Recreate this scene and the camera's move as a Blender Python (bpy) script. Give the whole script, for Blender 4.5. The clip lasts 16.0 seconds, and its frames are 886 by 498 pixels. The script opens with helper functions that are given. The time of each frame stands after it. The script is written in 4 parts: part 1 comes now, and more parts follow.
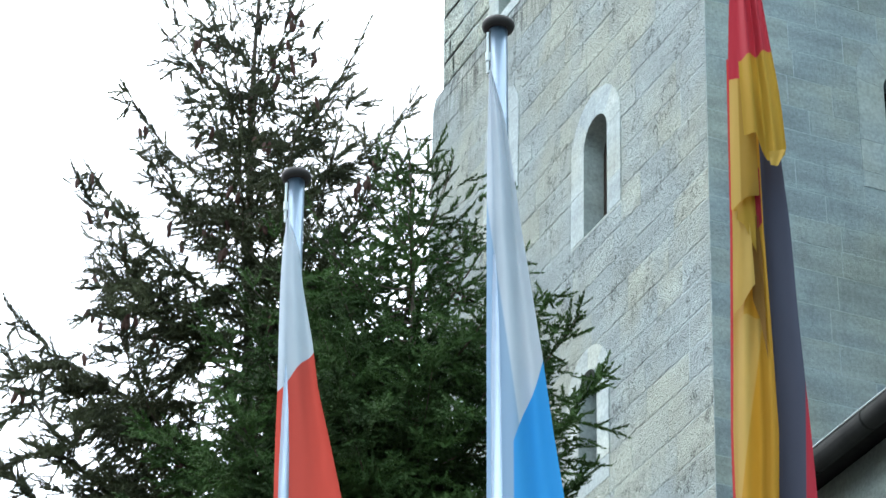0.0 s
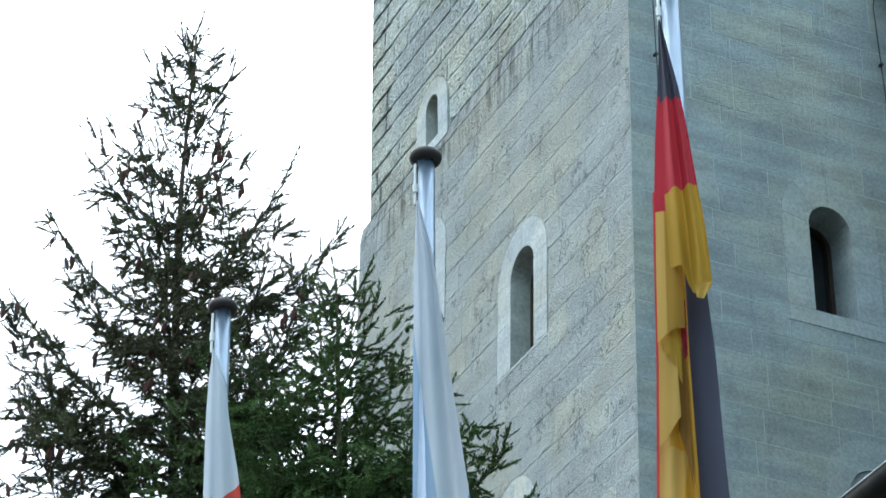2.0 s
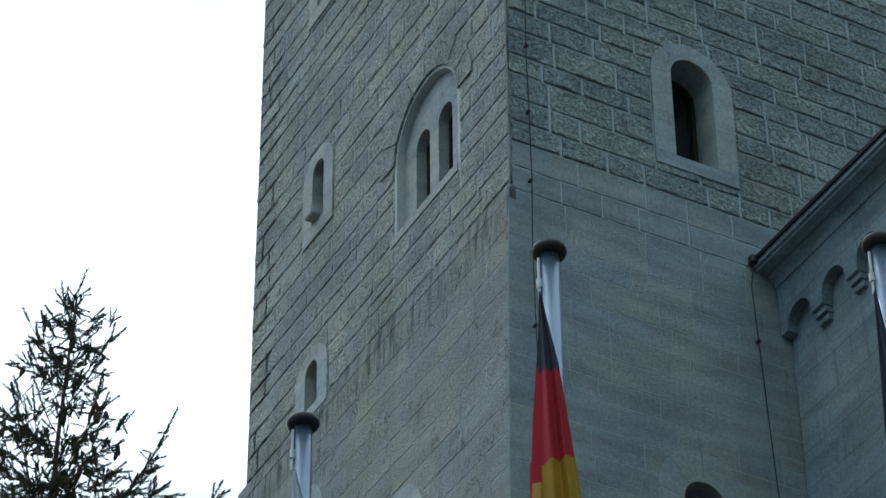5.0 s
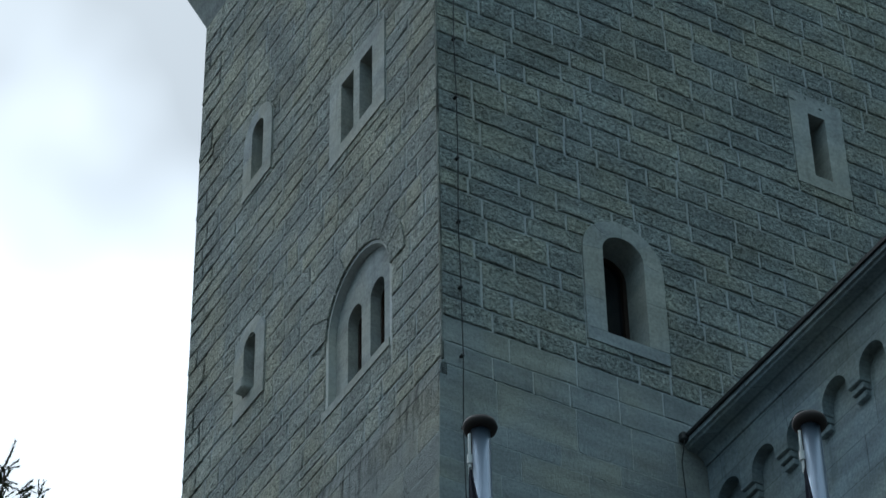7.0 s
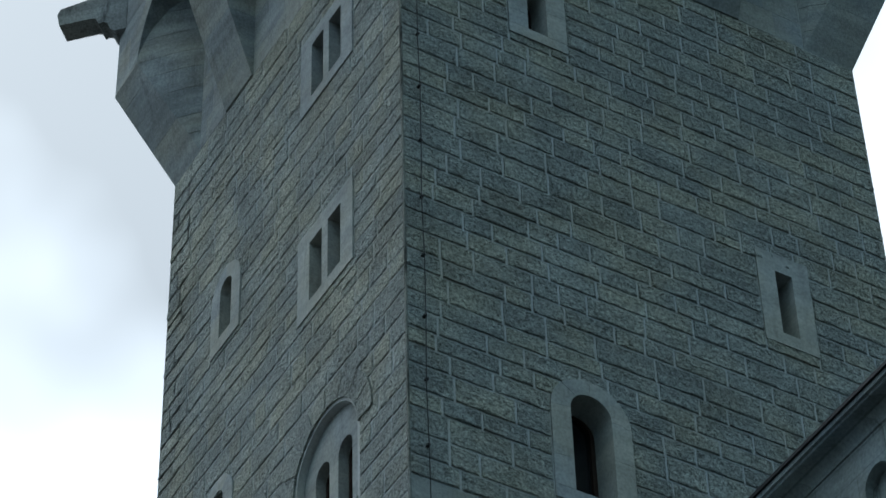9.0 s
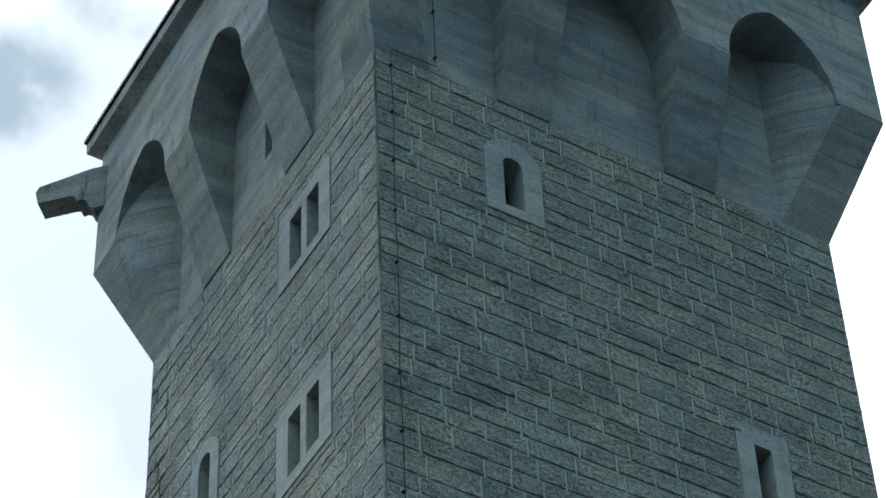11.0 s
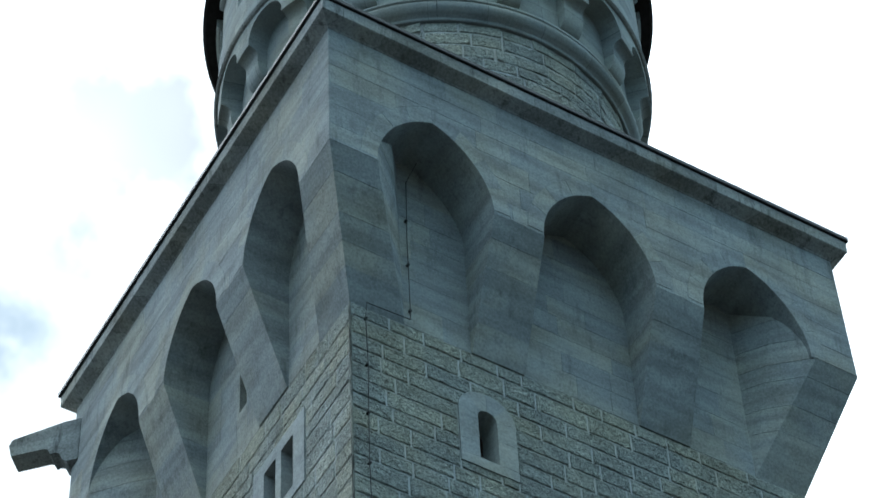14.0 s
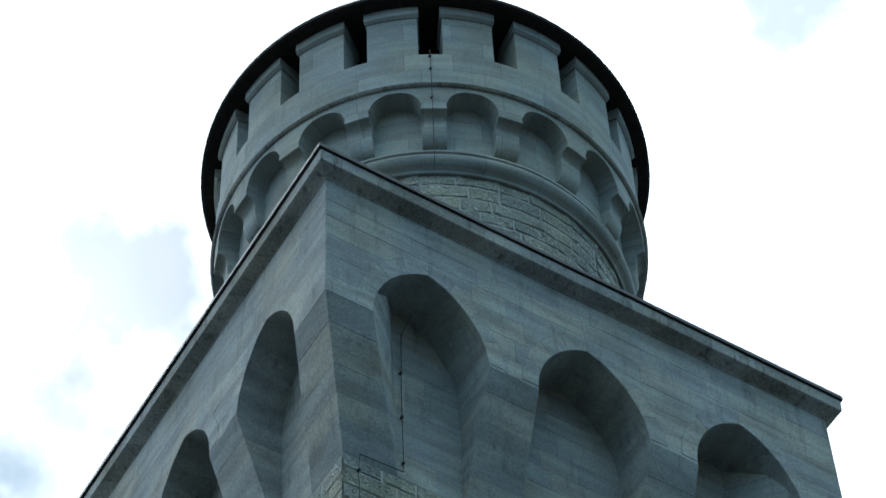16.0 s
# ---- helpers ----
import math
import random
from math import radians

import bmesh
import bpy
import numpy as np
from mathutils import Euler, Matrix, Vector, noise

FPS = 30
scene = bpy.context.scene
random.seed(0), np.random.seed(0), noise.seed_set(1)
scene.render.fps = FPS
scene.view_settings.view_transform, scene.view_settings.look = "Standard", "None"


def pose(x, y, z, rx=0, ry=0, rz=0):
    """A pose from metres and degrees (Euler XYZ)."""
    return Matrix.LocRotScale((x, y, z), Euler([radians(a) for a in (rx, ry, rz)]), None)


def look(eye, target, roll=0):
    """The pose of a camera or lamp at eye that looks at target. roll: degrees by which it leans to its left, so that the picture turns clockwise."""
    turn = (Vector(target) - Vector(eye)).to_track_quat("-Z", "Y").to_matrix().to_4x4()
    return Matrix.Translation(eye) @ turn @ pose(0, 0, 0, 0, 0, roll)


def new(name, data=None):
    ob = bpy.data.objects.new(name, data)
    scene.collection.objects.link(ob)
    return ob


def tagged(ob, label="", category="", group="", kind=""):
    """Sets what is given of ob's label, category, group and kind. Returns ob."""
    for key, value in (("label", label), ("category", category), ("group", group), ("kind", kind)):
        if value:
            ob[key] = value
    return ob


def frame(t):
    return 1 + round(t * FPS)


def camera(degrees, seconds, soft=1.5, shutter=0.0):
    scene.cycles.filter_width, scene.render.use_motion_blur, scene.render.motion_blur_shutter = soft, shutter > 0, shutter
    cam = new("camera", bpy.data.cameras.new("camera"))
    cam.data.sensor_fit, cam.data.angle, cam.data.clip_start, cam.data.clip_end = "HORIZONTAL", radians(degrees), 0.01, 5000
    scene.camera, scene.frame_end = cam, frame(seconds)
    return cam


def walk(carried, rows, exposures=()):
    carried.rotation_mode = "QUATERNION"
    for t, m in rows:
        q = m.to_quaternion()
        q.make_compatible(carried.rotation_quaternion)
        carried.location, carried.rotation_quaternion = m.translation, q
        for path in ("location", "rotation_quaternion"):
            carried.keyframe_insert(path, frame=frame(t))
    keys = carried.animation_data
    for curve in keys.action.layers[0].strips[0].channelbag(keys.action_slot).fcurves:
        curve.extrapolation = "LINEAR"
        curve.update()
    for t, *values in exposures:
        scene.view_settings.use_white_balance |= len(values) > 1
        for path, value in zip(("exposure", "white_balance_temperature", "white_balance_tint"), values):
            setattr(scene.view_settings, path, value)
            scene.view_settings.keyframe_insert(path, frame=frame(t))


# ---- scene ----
# ---- camera: stands on the ground and tilts up the tower ----
cam = camera(17.03, 16.0, shutter=0.3)
EYE = Vector((-12.091, -20.732, 1.6))
ROWS = [  # seconds, azimuth, elevation, roll
    (0.0, 66.058, 30.406, 0.401), (0.5, 65.695, 31.109, 0.171), (1.0, 65.148, 31.674, -0.129),
    (1.5, 64.826, 32.286, -0.196), (2.0, 64.396, 32.949, -0.255), (2.5, 63.878, 33.882, -0.27),
    (3.0, 63.431, 34.684, -0.261), (3.5, 62.886, 35.407, -0.323), (4.0, 62.352, 36.561, -0.443),
    (4.2, 62.149, 36.89, -0.432), (6.3, 60.327, 40.318, -1.14), (6.5, 60.101, 40.693, -1.177),
    (7.0, 59.683, 41.473, -1.198), (7.5, 59.364, 42.314, -1.336), (8.0, 59.113, 43.107, -1.489),
    (8.5, 58.829, 43.777, -1.744), (9.0, 58.726, 44.505, -1.88), (9.2, 58.658, 44.868, -1.92),
    (11.3, 57.839, 48.314, -2.866), (11.5, 57.76, 48.602, -2.918), (12.0, 57.19, 49.413, -3.264),
    (12.5, 56.996, 50.15, -3.362), (13.0, 56.942, 50.818, -3.594), (13.5, 56.843, 51.689, -3.688),
    (14.0, 56.73, 52.741, -3.645), (14.5, 56.644, 53.544, -3.525), (15.0, 56.537, 54.368, -3.694),
    (15.5, 56.395, 54.928, -3.579), (16.0, 56.276, 55.683, -3.178),
]


def heading(az, el):
    a, e = radians(az), radians(el)
    return Vector((math.cos(e) * math.cos(a), math.cos(e) * math.sin(a), math.sin(e)))


EXPOSURES = [(0.0, 1.68, 5900, 6), (1.5, 1.42, 5800, 5), (2.5, 1.24, 5700, 4), (3.5, 0.68, 5500, 2), (4.0, 0.43, 5500, 2), (6.5, -0.46, 5600, 3), (9.0, -0.49, 5600, 3),
             (11.5, 0.06, 5600, 2), (14.0, 0.31, 5600, 2), (16.0, 0.22, 5550, 2)]
walk(cam, [(t, look(EYE, EYE + heading(az, el), roll)) for t, az, el, roll in ROWS], EXPOSURES)

# ---- sky: bright overcast, brightest behind the tower, and a veiled sun ----
SUN_AZ, SUN_EL = 104.0, 54.0
world = bpy.data.worlds.new("world")
scene.world = world
world.use_nodes = True
wn, wl = world.node_tree.nodes, world.node_tree.links
wn.clear()


def wnode(kind, **props):
    n = wn.new(kind)
    for key, value in props.items():
        n.inputs[key].default_value = value
    return n


sky = wn.new("ShaderNodeTexSky")
sky.sky_type, sky.sun_disc = "NISHITA", False
sky.sun_elevation, sky.sun_rotation = radians(SUN_EL), radians(90 - SUN_AZ)
coord = wn.new("ShaderNodeTexCoord")
sunward = wn.new("ShaderNodeVectorMath")
sunward.operation = "DOT_PRODUCT"
sunward.inputs[1].default_value = heading(SUN_AZ, SUN_EL)
wl.new(coord.outputs["Generated"], sunward.inputs[0])
glow = wn.new("ShaderNodeMapRange")
glow.inputs["From Min"].default_value, glow.inputs["From Max"].default_value = -0.3, 0.95
glow.inputs["To Min"].default_value, glow.inputs["To Max"].default_value = 0.36, 1.70
wl.new(sunward.outputs["Value"], glow.inputs["Value"])
cloud = wnode("ShaderNodeTexNoise", Scale=7.0, Detail=3.0, Roughness=0.4)
cloud.noise_dimensions = "4D"
cloud.inputs["W"].default_value = 3.7
wl.new(coord.outputs["Generated"], cloud.inputs["Vector"])
tone = wn.new("ShaderNodeValToRGB")
tone.color_ramp.elements[0].position, tone.color_ramp.elements[0].color = 0.35, (0.53, 0.515, 0.485, 1)
tone.color_ramp.elements[1].position, tone.color_ramp.elements[1].color = 0.53, (1.06, 1.05, 1.03, 1)
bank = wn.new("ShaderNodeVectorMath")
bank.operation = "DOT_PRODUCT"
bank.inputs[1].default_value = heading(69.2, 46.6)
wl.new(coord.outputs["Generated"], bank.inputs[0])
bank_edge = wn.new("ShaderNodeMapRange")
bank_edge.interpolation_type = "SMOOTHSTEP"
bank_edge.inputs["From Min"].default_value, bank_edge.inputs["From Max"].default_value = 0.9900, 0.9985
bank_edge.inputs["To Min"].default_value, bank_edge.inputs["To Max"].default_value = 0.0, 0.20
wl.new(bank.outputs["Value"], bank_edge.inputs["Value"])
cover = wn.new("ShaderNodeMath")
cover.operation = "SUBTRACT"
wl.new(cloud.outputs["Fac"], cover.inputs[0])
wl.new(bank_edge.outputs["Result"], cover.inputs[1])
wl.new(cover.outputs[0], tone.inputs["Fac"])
veil = wn.new("ShaderNodeVectorMath")
veil.operation = "SCALE"
open_sky = wn.new("ShaderNodeMix")
open_sky.data_type = "RGBA"
open_sky.inputs["A"].default_value = (0.66, 0.97, 1.05, 1)
side_of_sun = wn.new("ShaderNodeMapRange")
side_of_sun.inputs["From Min"].default_value, side_of_sun.inputs["From Max"].default_value = 0.0, 0.75
wl.new(sunward.outputs["Value"], side_of_sun.inputs["Value"])
wl.new(side_of_sun.outputs["Result"], open_sky.inputs["Factor"])
wl.new(tone.outputs["Color"], open_sky.inputs["B"])
wl.new(open_sky.outputs["Result"], veil.inputs[0])
height = wn.new("ShaderNodeSeparateXYZ")
wl.new(coord.outputs["Generated"], height.inputs[0])
dome = wn.new("ShaderNodeMapRange")
dome.inputs["To Min"].default_value, dome.inputs["To Max"].default_value = 0.30, 1.30
wl.new(height.outputs["Z"], dome.inputs["Value"])
shine = wn.new("ShaderNodeMath")
shine.operation = "MULTIPLY"
wl.new(glow.outputs["Result"], shine.inputs[0])
wl.new(dome.outputs["Result"], shine.inputs[1])
wl.new(shine.outputs[0], veil.inputs["Scale"])
grey_sky = veil.outputs["Vector"]
ragged = wnode("ShaderNodeTexNoise", Scale=22.0, Detail=4.0, Roughness=0.55)
wl.new(coord.outputs["Generated"], ragged.inputs["Vector"])
for az, el, size, thin in ((67.4, 54.6, 3.3, (0.43, 0.42, 0.415)), (42.4, 60.4, 3.2, (0.37, 0.375, 0.385)), (70.6, 50.7, 1.7, (0.46, 0.52, 0.56))):
    near = wn.new("ShaderNodeVectorMath")
    near.operation = "DOT_PRODUCT"
    near.inputs[1].default_value = heading(az, el)
    wl.new(coord.outputs["Generated"], near.inputs[0])
    core = wn.new("ShaderNodeMapRange")
    core.inputs["From Min"].default_value, core.inputs["From Max"].default_value = math.cos(radians(size)), 1.0
    wl.new(near.outputs["Value"], core.inputs["Value"])
    fray = wn.new("ShaderNodeMath")
    fray.operation = "MULTIPLY_ADD"
    fray.inputs[1].default_value, fray.inputs[2].default_value = 4.0, -2.0
    wl.new(ragged.outputs["Fac"], fray.inputs[0])
    edge = wn.new("ShaderNodeMath")
    wl.new(core.outputs["Result"], edge.inputs[0])
    wl.new(fray.outputs[0], edge.inputs[1])
    gate = wn.new("ShaderNodeMath")
    gate.operation = "MULTIPLY"
    gate.use_clamp = True
    wl.new(edge.outputs[0], gate.inputs[0])
    wl.new(core.outputs["Result"], gate.inputs[1])
    rise = wn.new("ShaderNodeMapRange")
    rise.interpolation_type = "SMOOTHSTEP"
    rise.inputs["From Max"].default_value = 0.85
    wl.new(gate.outputs[0], rise.inputs["Value"])
    shade = wn.new("ShaderNodeMix")
    shade.data_type, shade.blend_type = "RGBA", "MULTIPLY"
    shade.inputs["B"].default_value = (*thin, 1)
    wl.new(rise.outputs["Result"], shade.inputs["Factor"])
    wl.new(grey_sky, shade.inputs["A"])
    grey_sky = shade.outputs["Result"]
back = wn.new("ShaderNodeBackground")
back2 = wn.new("ShaderNodeBackground")
back2.inputs["Strength"].default_value = 0.03
wl.new(grey_sky, back.inputs["Color"])
wl.new(sky.outputs["Color"], back2.inputs["Color"])
both = wn.new("ShaderNodeAddShader")
wout = wn.new("ShaderNodeOutputWorld")
wl.new(back.outputs[0], both.inputs[0])
wl.new(back2.outputs[0], both.inputs[1])
wl.new(both.outputs[0], wout.inputs["Surface"])
sun_data = bpy.data.lights.new("sun", "SUN")
sun_data.energy, sun_data.angle, sun_data.color = 0.5, radians(30), (1.0, 0.98, 0.95)
sun = new("sun", sun_data)
sun.matrix_world = look((0, 0, 60), Vector((0, 0, 60)) - heading(SUN_AZ, SUN_EL))


# ---- materials ----
def material(name, rough=0.8, metal=0.0):
    m = bpy.data.materials.new(name)
    m.use_nodes = True
    b = m.node_tree.nodes["Principled BSDF"]
    b.inputs["Specular IOR Level"].default_value = 0.5 if metal or rough < 0.4 else 0.2
    b.inputs["Roughness"].default_value, b.inputs["Metallic"].default_value = rough, metal
    return m, m.node_tree.nodes, m.node_tree.links, b


def plain(name, rgb, rough=0.7, metal=0.0, vary=0.15, scale=8.0):
    m, n, l, b = material(name, rough, metal)
    tex = n.new("ShaderNodeTexNoise")
    tex.inputs["Scale"].default_value, tex.inputs["Detail"].default_value = scale, 6
    geo = n.new("ShaderNodeNewGeometry")
    l.new(geo.outputs["Position"], tex.inputs["Vector"])
    ramp = n.new("ShaderNodeValToRGB")
    for e, k, p in zip(ramp.color_ramp.elements, (1 - vary, 1 + vary), (0.3, 0.7)):
        e.position, e.color = p, (*[min(1, c * k) for c in rgb], 1)
    l.new(tex.outputs["Fac"], ramp.inputs["Fac"])
    l.new(ramp.outputs["Color"], b.inputs["Base Color"])
    return m


def stone(name, rgb, grain=0.2, pits=0.0, bump=0.4, streak=0.0, pieces=0.0, joints=None, stain=0.0, cracks=0.0, ledge=None, drum=None):
    """Limestone. grain: fine mottling; pits: small dark holes; streak: level veins; pieces: spread of tone from block to block;
    joints: (length, height) of thin mortar joints; stain: blotches of weathering; cracks: thin dark gouges;
    ledge: height of a ledge from which dirty water has run down the stone; drum: (x, y, radius) of a round wall whose joints follow it."""
    m, n, l, b = material(name, 0.88)
    geo = n.new("ShaderNodeNewGeometry")
    pos = geo.outputs["Position"]

    def noise_of(scale, detail=6, rough=0.55, stretch=None):
        t = n.new("ShaderNodeTexNoise")
        t.inputs["Scale"].default_value, t.inputs["Detail"].default_value, t.inputs["Roughness"].default_value = scale, detail, rough
        if stretch:
            mp = n.new("ShaderNodeMapping")
            mp.inputs["Scale"].default_value = stretch
            l.new(pos, mp.inputs["Vector"])
            l.new(mp.outputs[0], t.inputs["Vector"])
        else:
            l.new(pos, t.inputs["Vector"])
        return t.outputs["Fac"]

    def span(value, lo, hi, a, c):
        r = n.new("ShaderNodeMapRange")
        for key, v in zip(("From Min", "From Max", "To Min", "To Max"), (lo, hi, a, c)):
            r.inputs[key].default_value = v
        l.new(value, r.inputs["Value"])
        return r.outputs["Result"]

    def times(a, c):
        x = n.new("ShaderNodeMath")
        x.operation = "MULTIPLY"
        l.new(a, x.inputs[0])
        l.new(c, x.inputs[1])
        return x.outputs[0]

    tone = times(span(noise_of(1.1, 4), 0.3, 0.7, 1 - grain * 0.6, 1 + grain * 0.6), span(noise_of(26), 0.3, 0.7, 1 - grain, 1 + grain))
    relief = noise_of(34, 8, 0.65)
    if pits > 0.5:
        relief = times(span(relief, 0.3, 0.7, 0.4, 1.0), span(noise_of(11, 4, 0.6, (1.0, 1.0, 1.6)), 0.3, 0.7, 0.2, 1.3))
    if pits:
        p = noise_of(27, 6, 0.75, (1.0, 1.0, 1.8))
        tone = times(tone, span(p, 0.37, 0.455, 1 - pits, 1.0))
        relief = times(relief, span(p, 0.32, 0.5, 0.0, 1.0))
    if streak:
        tone = times(tone, span(noise_of(0.9, 4, 0.5, (1.0, 1.0, 5.0)), 0.35, 0.65, 1 - streak, 1 + streak * 0.6))
    if pieces:
        info = n.new("ShaderNodeObjectInfo")
        tone = times(tone, span(info.outputs["Random"], 0, 1, 1 - pieces, 1 + pieces))
    if stain:
        tone = times(tone, span(noise_of(2.2, 7, 0.7, (2.4, 2.4, 0.45)), 0.30, 0.46, 1 - stain, 1.0))
    if cracks:
        line = n.new("ShaderNodeMath")
        line.operation = "ABSOLUTE"
        off = n.new("ShaderNodeMath")
        off.operation = "SUBTRACT"
        off.inputs[1].default_value = 0.5
        l.new(noise_of(2.6, 6, 0.65, (1.8, 1.8, 1.2)), off.inputs[0])
        l.new(off.outputs[0], line.inputs[0])
        where = span(noise_of(1.9, 4), 0.53, 0.58, 0, 1)
        thin = times(span(line.outputs[0], 0.007, 0.02, 1.0, 0.0), where)
        tone = times(tone, span(thin, 0, 1, 1.0, 1 - cracks))
        relief = times(relief, span(thin, 0, 1, 1.0, 0.2))
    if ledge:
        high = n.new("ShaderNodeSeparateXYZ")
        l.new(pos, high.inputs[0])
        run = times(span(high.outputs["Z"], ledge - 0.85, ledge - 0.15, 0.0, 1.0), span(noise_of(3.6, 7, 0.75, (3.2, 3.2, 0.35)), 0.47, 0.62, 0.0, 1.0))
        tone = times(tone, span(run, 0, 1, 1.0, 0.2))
    if joints:
        sep = n.new("ShaderNodeSeparateXYZ")
        l.new(pos, sep.inputs[0])
        add = n.new("ShaderNodeMath")
        l.new(sep.outputs["X"], add.inputs[0])
        l.new(sep.outputs["Y"], add.inputs[1])
        comb = n.new("ShaderNodeCombineXYZ")
        along = add.outputs[0]
        if drum:
            dx, dy, arc, turn = (n.new("ShaderNodeMath") for q in range(4))
            dx.operation = dy.operation = "SUBTRACT"
            arc.operation, turn.operation = "ARCTAN2", "MULTIPLY"
            dx.inputs[1].default_value, dy.inputs[1].default_value, turn.inputs[1].default_value = drum
            l.new(sep.outputs["X"], dx.inputs[0])
            l.new(sep.outputs["Y"], dy.inputs[0])
            l.new(dy.outputs[0], arc.inputs[0])
            l.new(dx.outputs[0], arc.inputs[1])
            l.new(arc.outputs[0], turn.inputs[0])
            along = turn.outputs[0]
        l.new(along, comb.inputs["X"])
        l.new(sep.outputs["Z"], comb.inputs["Y"])
        brick = n.new("ShaderNodeTexBrick")
        brick.offset, brick.squash = 0.43, 1.3
        for key, v in (("Scale", 1.0), ("Mortar Size", 0.006), ("Mortar Smooth", 0.3), ("Bias", 0.0), ("Brick Width", joints[0]), ("Row Height", joints[1])):
            brick.inputs[key].default_value = v
        brick.inputs["Color1"].default_value, brick.inputs["Color2"].default_value = (0.83,) * 3 + (1,), (1.12,) * 3 + (1,)
        brick.inputs["Mortar"].default_value = (0.62,) * 3 + (1,)
        l.new(comb.outputs[0], brick.inputs["Vector"])
        bw = n.new("ShaderNodeRGBToBW")
        l.new(brick.outputs["Color"], bw.inputs[0])
        tone = times(tone, bw.outputs[0])
    hue = n.new("ShaderNodeMix")
    hue.data_type = "RGBA"
    hue.inputs["A"].default_value = (*rgb, 1)
    hue.inputs["B"].default_value = (rgb[0] * 1.07, rgb[1] * 1.0, rgb[2] * 0.87, 1)
    warm = span(noise_of(0.8, 3), 0.4, 0.65, 0, 1)
    if pieces:   # some blocks are of a warmer, some of a bluer bed
        blend = n.new("ShaderNodeMath")
        blend.use_clamp = True
        l.new(warm, blend.inputs[0])
        l.new(span(info.outputs["Random"], 0, 1, -0.45, 0.45), blend.inputs[1])
        warm = blend.outputs[0]
    l.new(warm, hue.inputs["Factor"])
    mul = n.new("ShaderNodeVectorMath")
    mul.operation = "SCALE"
    l.new(hue.outputs["Result"], mul.inputs[0])
    l.new(tone, mul.inputs["Scale"])
    l.new(mul.outputs["Vector"], b.inputs["Base Color"])
    bm_node = n.new("ShaderNodeBump")
    bm_node.inputs["Strength"].default_value, bm_node.inputs["Distance"].default_value = bump, 0.036 if pits > 0.5 else 0.03
    l.new(relief, bm_node.inputs["Height"])
    l.new(bm_node.outputs["Normal"], b.inputs["Normal"])
    return m


STONE_ROUGH = stone("rough_limestone", (0.412, 0.450, 0.424), 0.38, 0.55, 1.0, 0.08, 0.11)
STONE_SMOOTH = stone("dressed_limestone", (0.325, 0.355, 0.354), 0.16, 0.2, 0.4, 0.20, 0.055, None, 0.22)
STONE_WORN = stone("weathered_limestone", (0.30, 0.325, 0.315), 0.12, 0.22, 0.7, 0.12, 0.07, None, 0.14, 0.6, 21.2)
STONE_WING = stone("blue_grey_limestone", (0.27, 0.325, 0.355), 0.2, 0.1, 0.35, 0.2, 0.0, (0.9, 0.45), 0.3)
STONE_TRIM = stone("pale_limestone", (0.375, 0.405, 0.405), 0.18, 0.08, 0.3, 0.14, 0.07, None, 0.22)
STONE_CROWN = stone("ashlar_limestone", (0.32, 0.35, 0.35), 0.25, 0.15, 0.35, 0.14, 0.09, (0.95, 0.42), 0.32)
STONE_TURRET = stone("turret_limestone", (0.318, 0.358, 0.364), 0.15, 0.05, 0.25, 0.14, 0.0, (0.8, 0.5), 0.12, 0.0, None, (3.63, 3.26, 3.6))
STONE_ASHLAR = stone("crown_limestone", (0.325, 0.358, 0.366), 0.20, 0.12, 0.35, 0.22, 0.10, None, 0.34, 0.15)
MORTAR_GREY = stone("grey_mortar", (0.41, 0.44, 0.445), 0.12, 0.0, 0.4)
MORTAR = stone("lime_mortar", (0.50, 0.53, 0.535), 0.12, 0.0, 0.4)
SOOT_STONE = stone("cornice_limestone", (0.30, 0.32, 0.32), 0.3, 0.0, 0.3, 0.2, 0.0, (0.8, 5.0), 0.72)
BLACK_METAL = plain("black_sheet_metal", (0.02, 0.02, 0.022), 0.5, 0.3)
CABLE = plain("dark_cable", (0.03, 0.03, 0.03), 0.6, 0.2)
ROOF_WOOD = plain("dark_boards", (0.022, 0.019, 0.018), 0.8, 0.0, 0.3)
ROOF_TILE = plain("slate", (0.05, 0.05, 0.055), 0.6, 0.0, 0.3)
FRAME_WOOD = plain("brown_window_wood", (0.040, 0.025, 0.018), 0.6)
ALUMINIUM = plain("satin_aluminium", (0.21, 0.27, 0.35), 0.34, 0.8, 0.05)
CAP = plain("brown_plastic_cap", (0.045, 0.036, 0.033), 0.6)
BARK = plain("spruce_bark", (0.10, 0.075, 0.055), 0.9, 0.0, 0.35, 20)
CONE = plain("brown_cone_scales", (0.075, 0.036, 0.026), 0.8, 0.0, 0.3, 40)
GRAVEL = plain("dark_gravel", (0.05, 0.05, 0.046), 0.95, 0.0, 0.3, 14)
GUTTER = plain("black_gutter_paint", (0.016, 0.015, 0.013), 0.9, 0.0, 0.4, 5)
PLASTIC = plain("pale_plastic", (0.7, 0.7, 0.68), 0.4)
GLASS, gn, gl, gb = material("window_glass", 0.08)
gb.inputs["Base Color"].default_value = (0.012, 0.013, 0.015, 1)


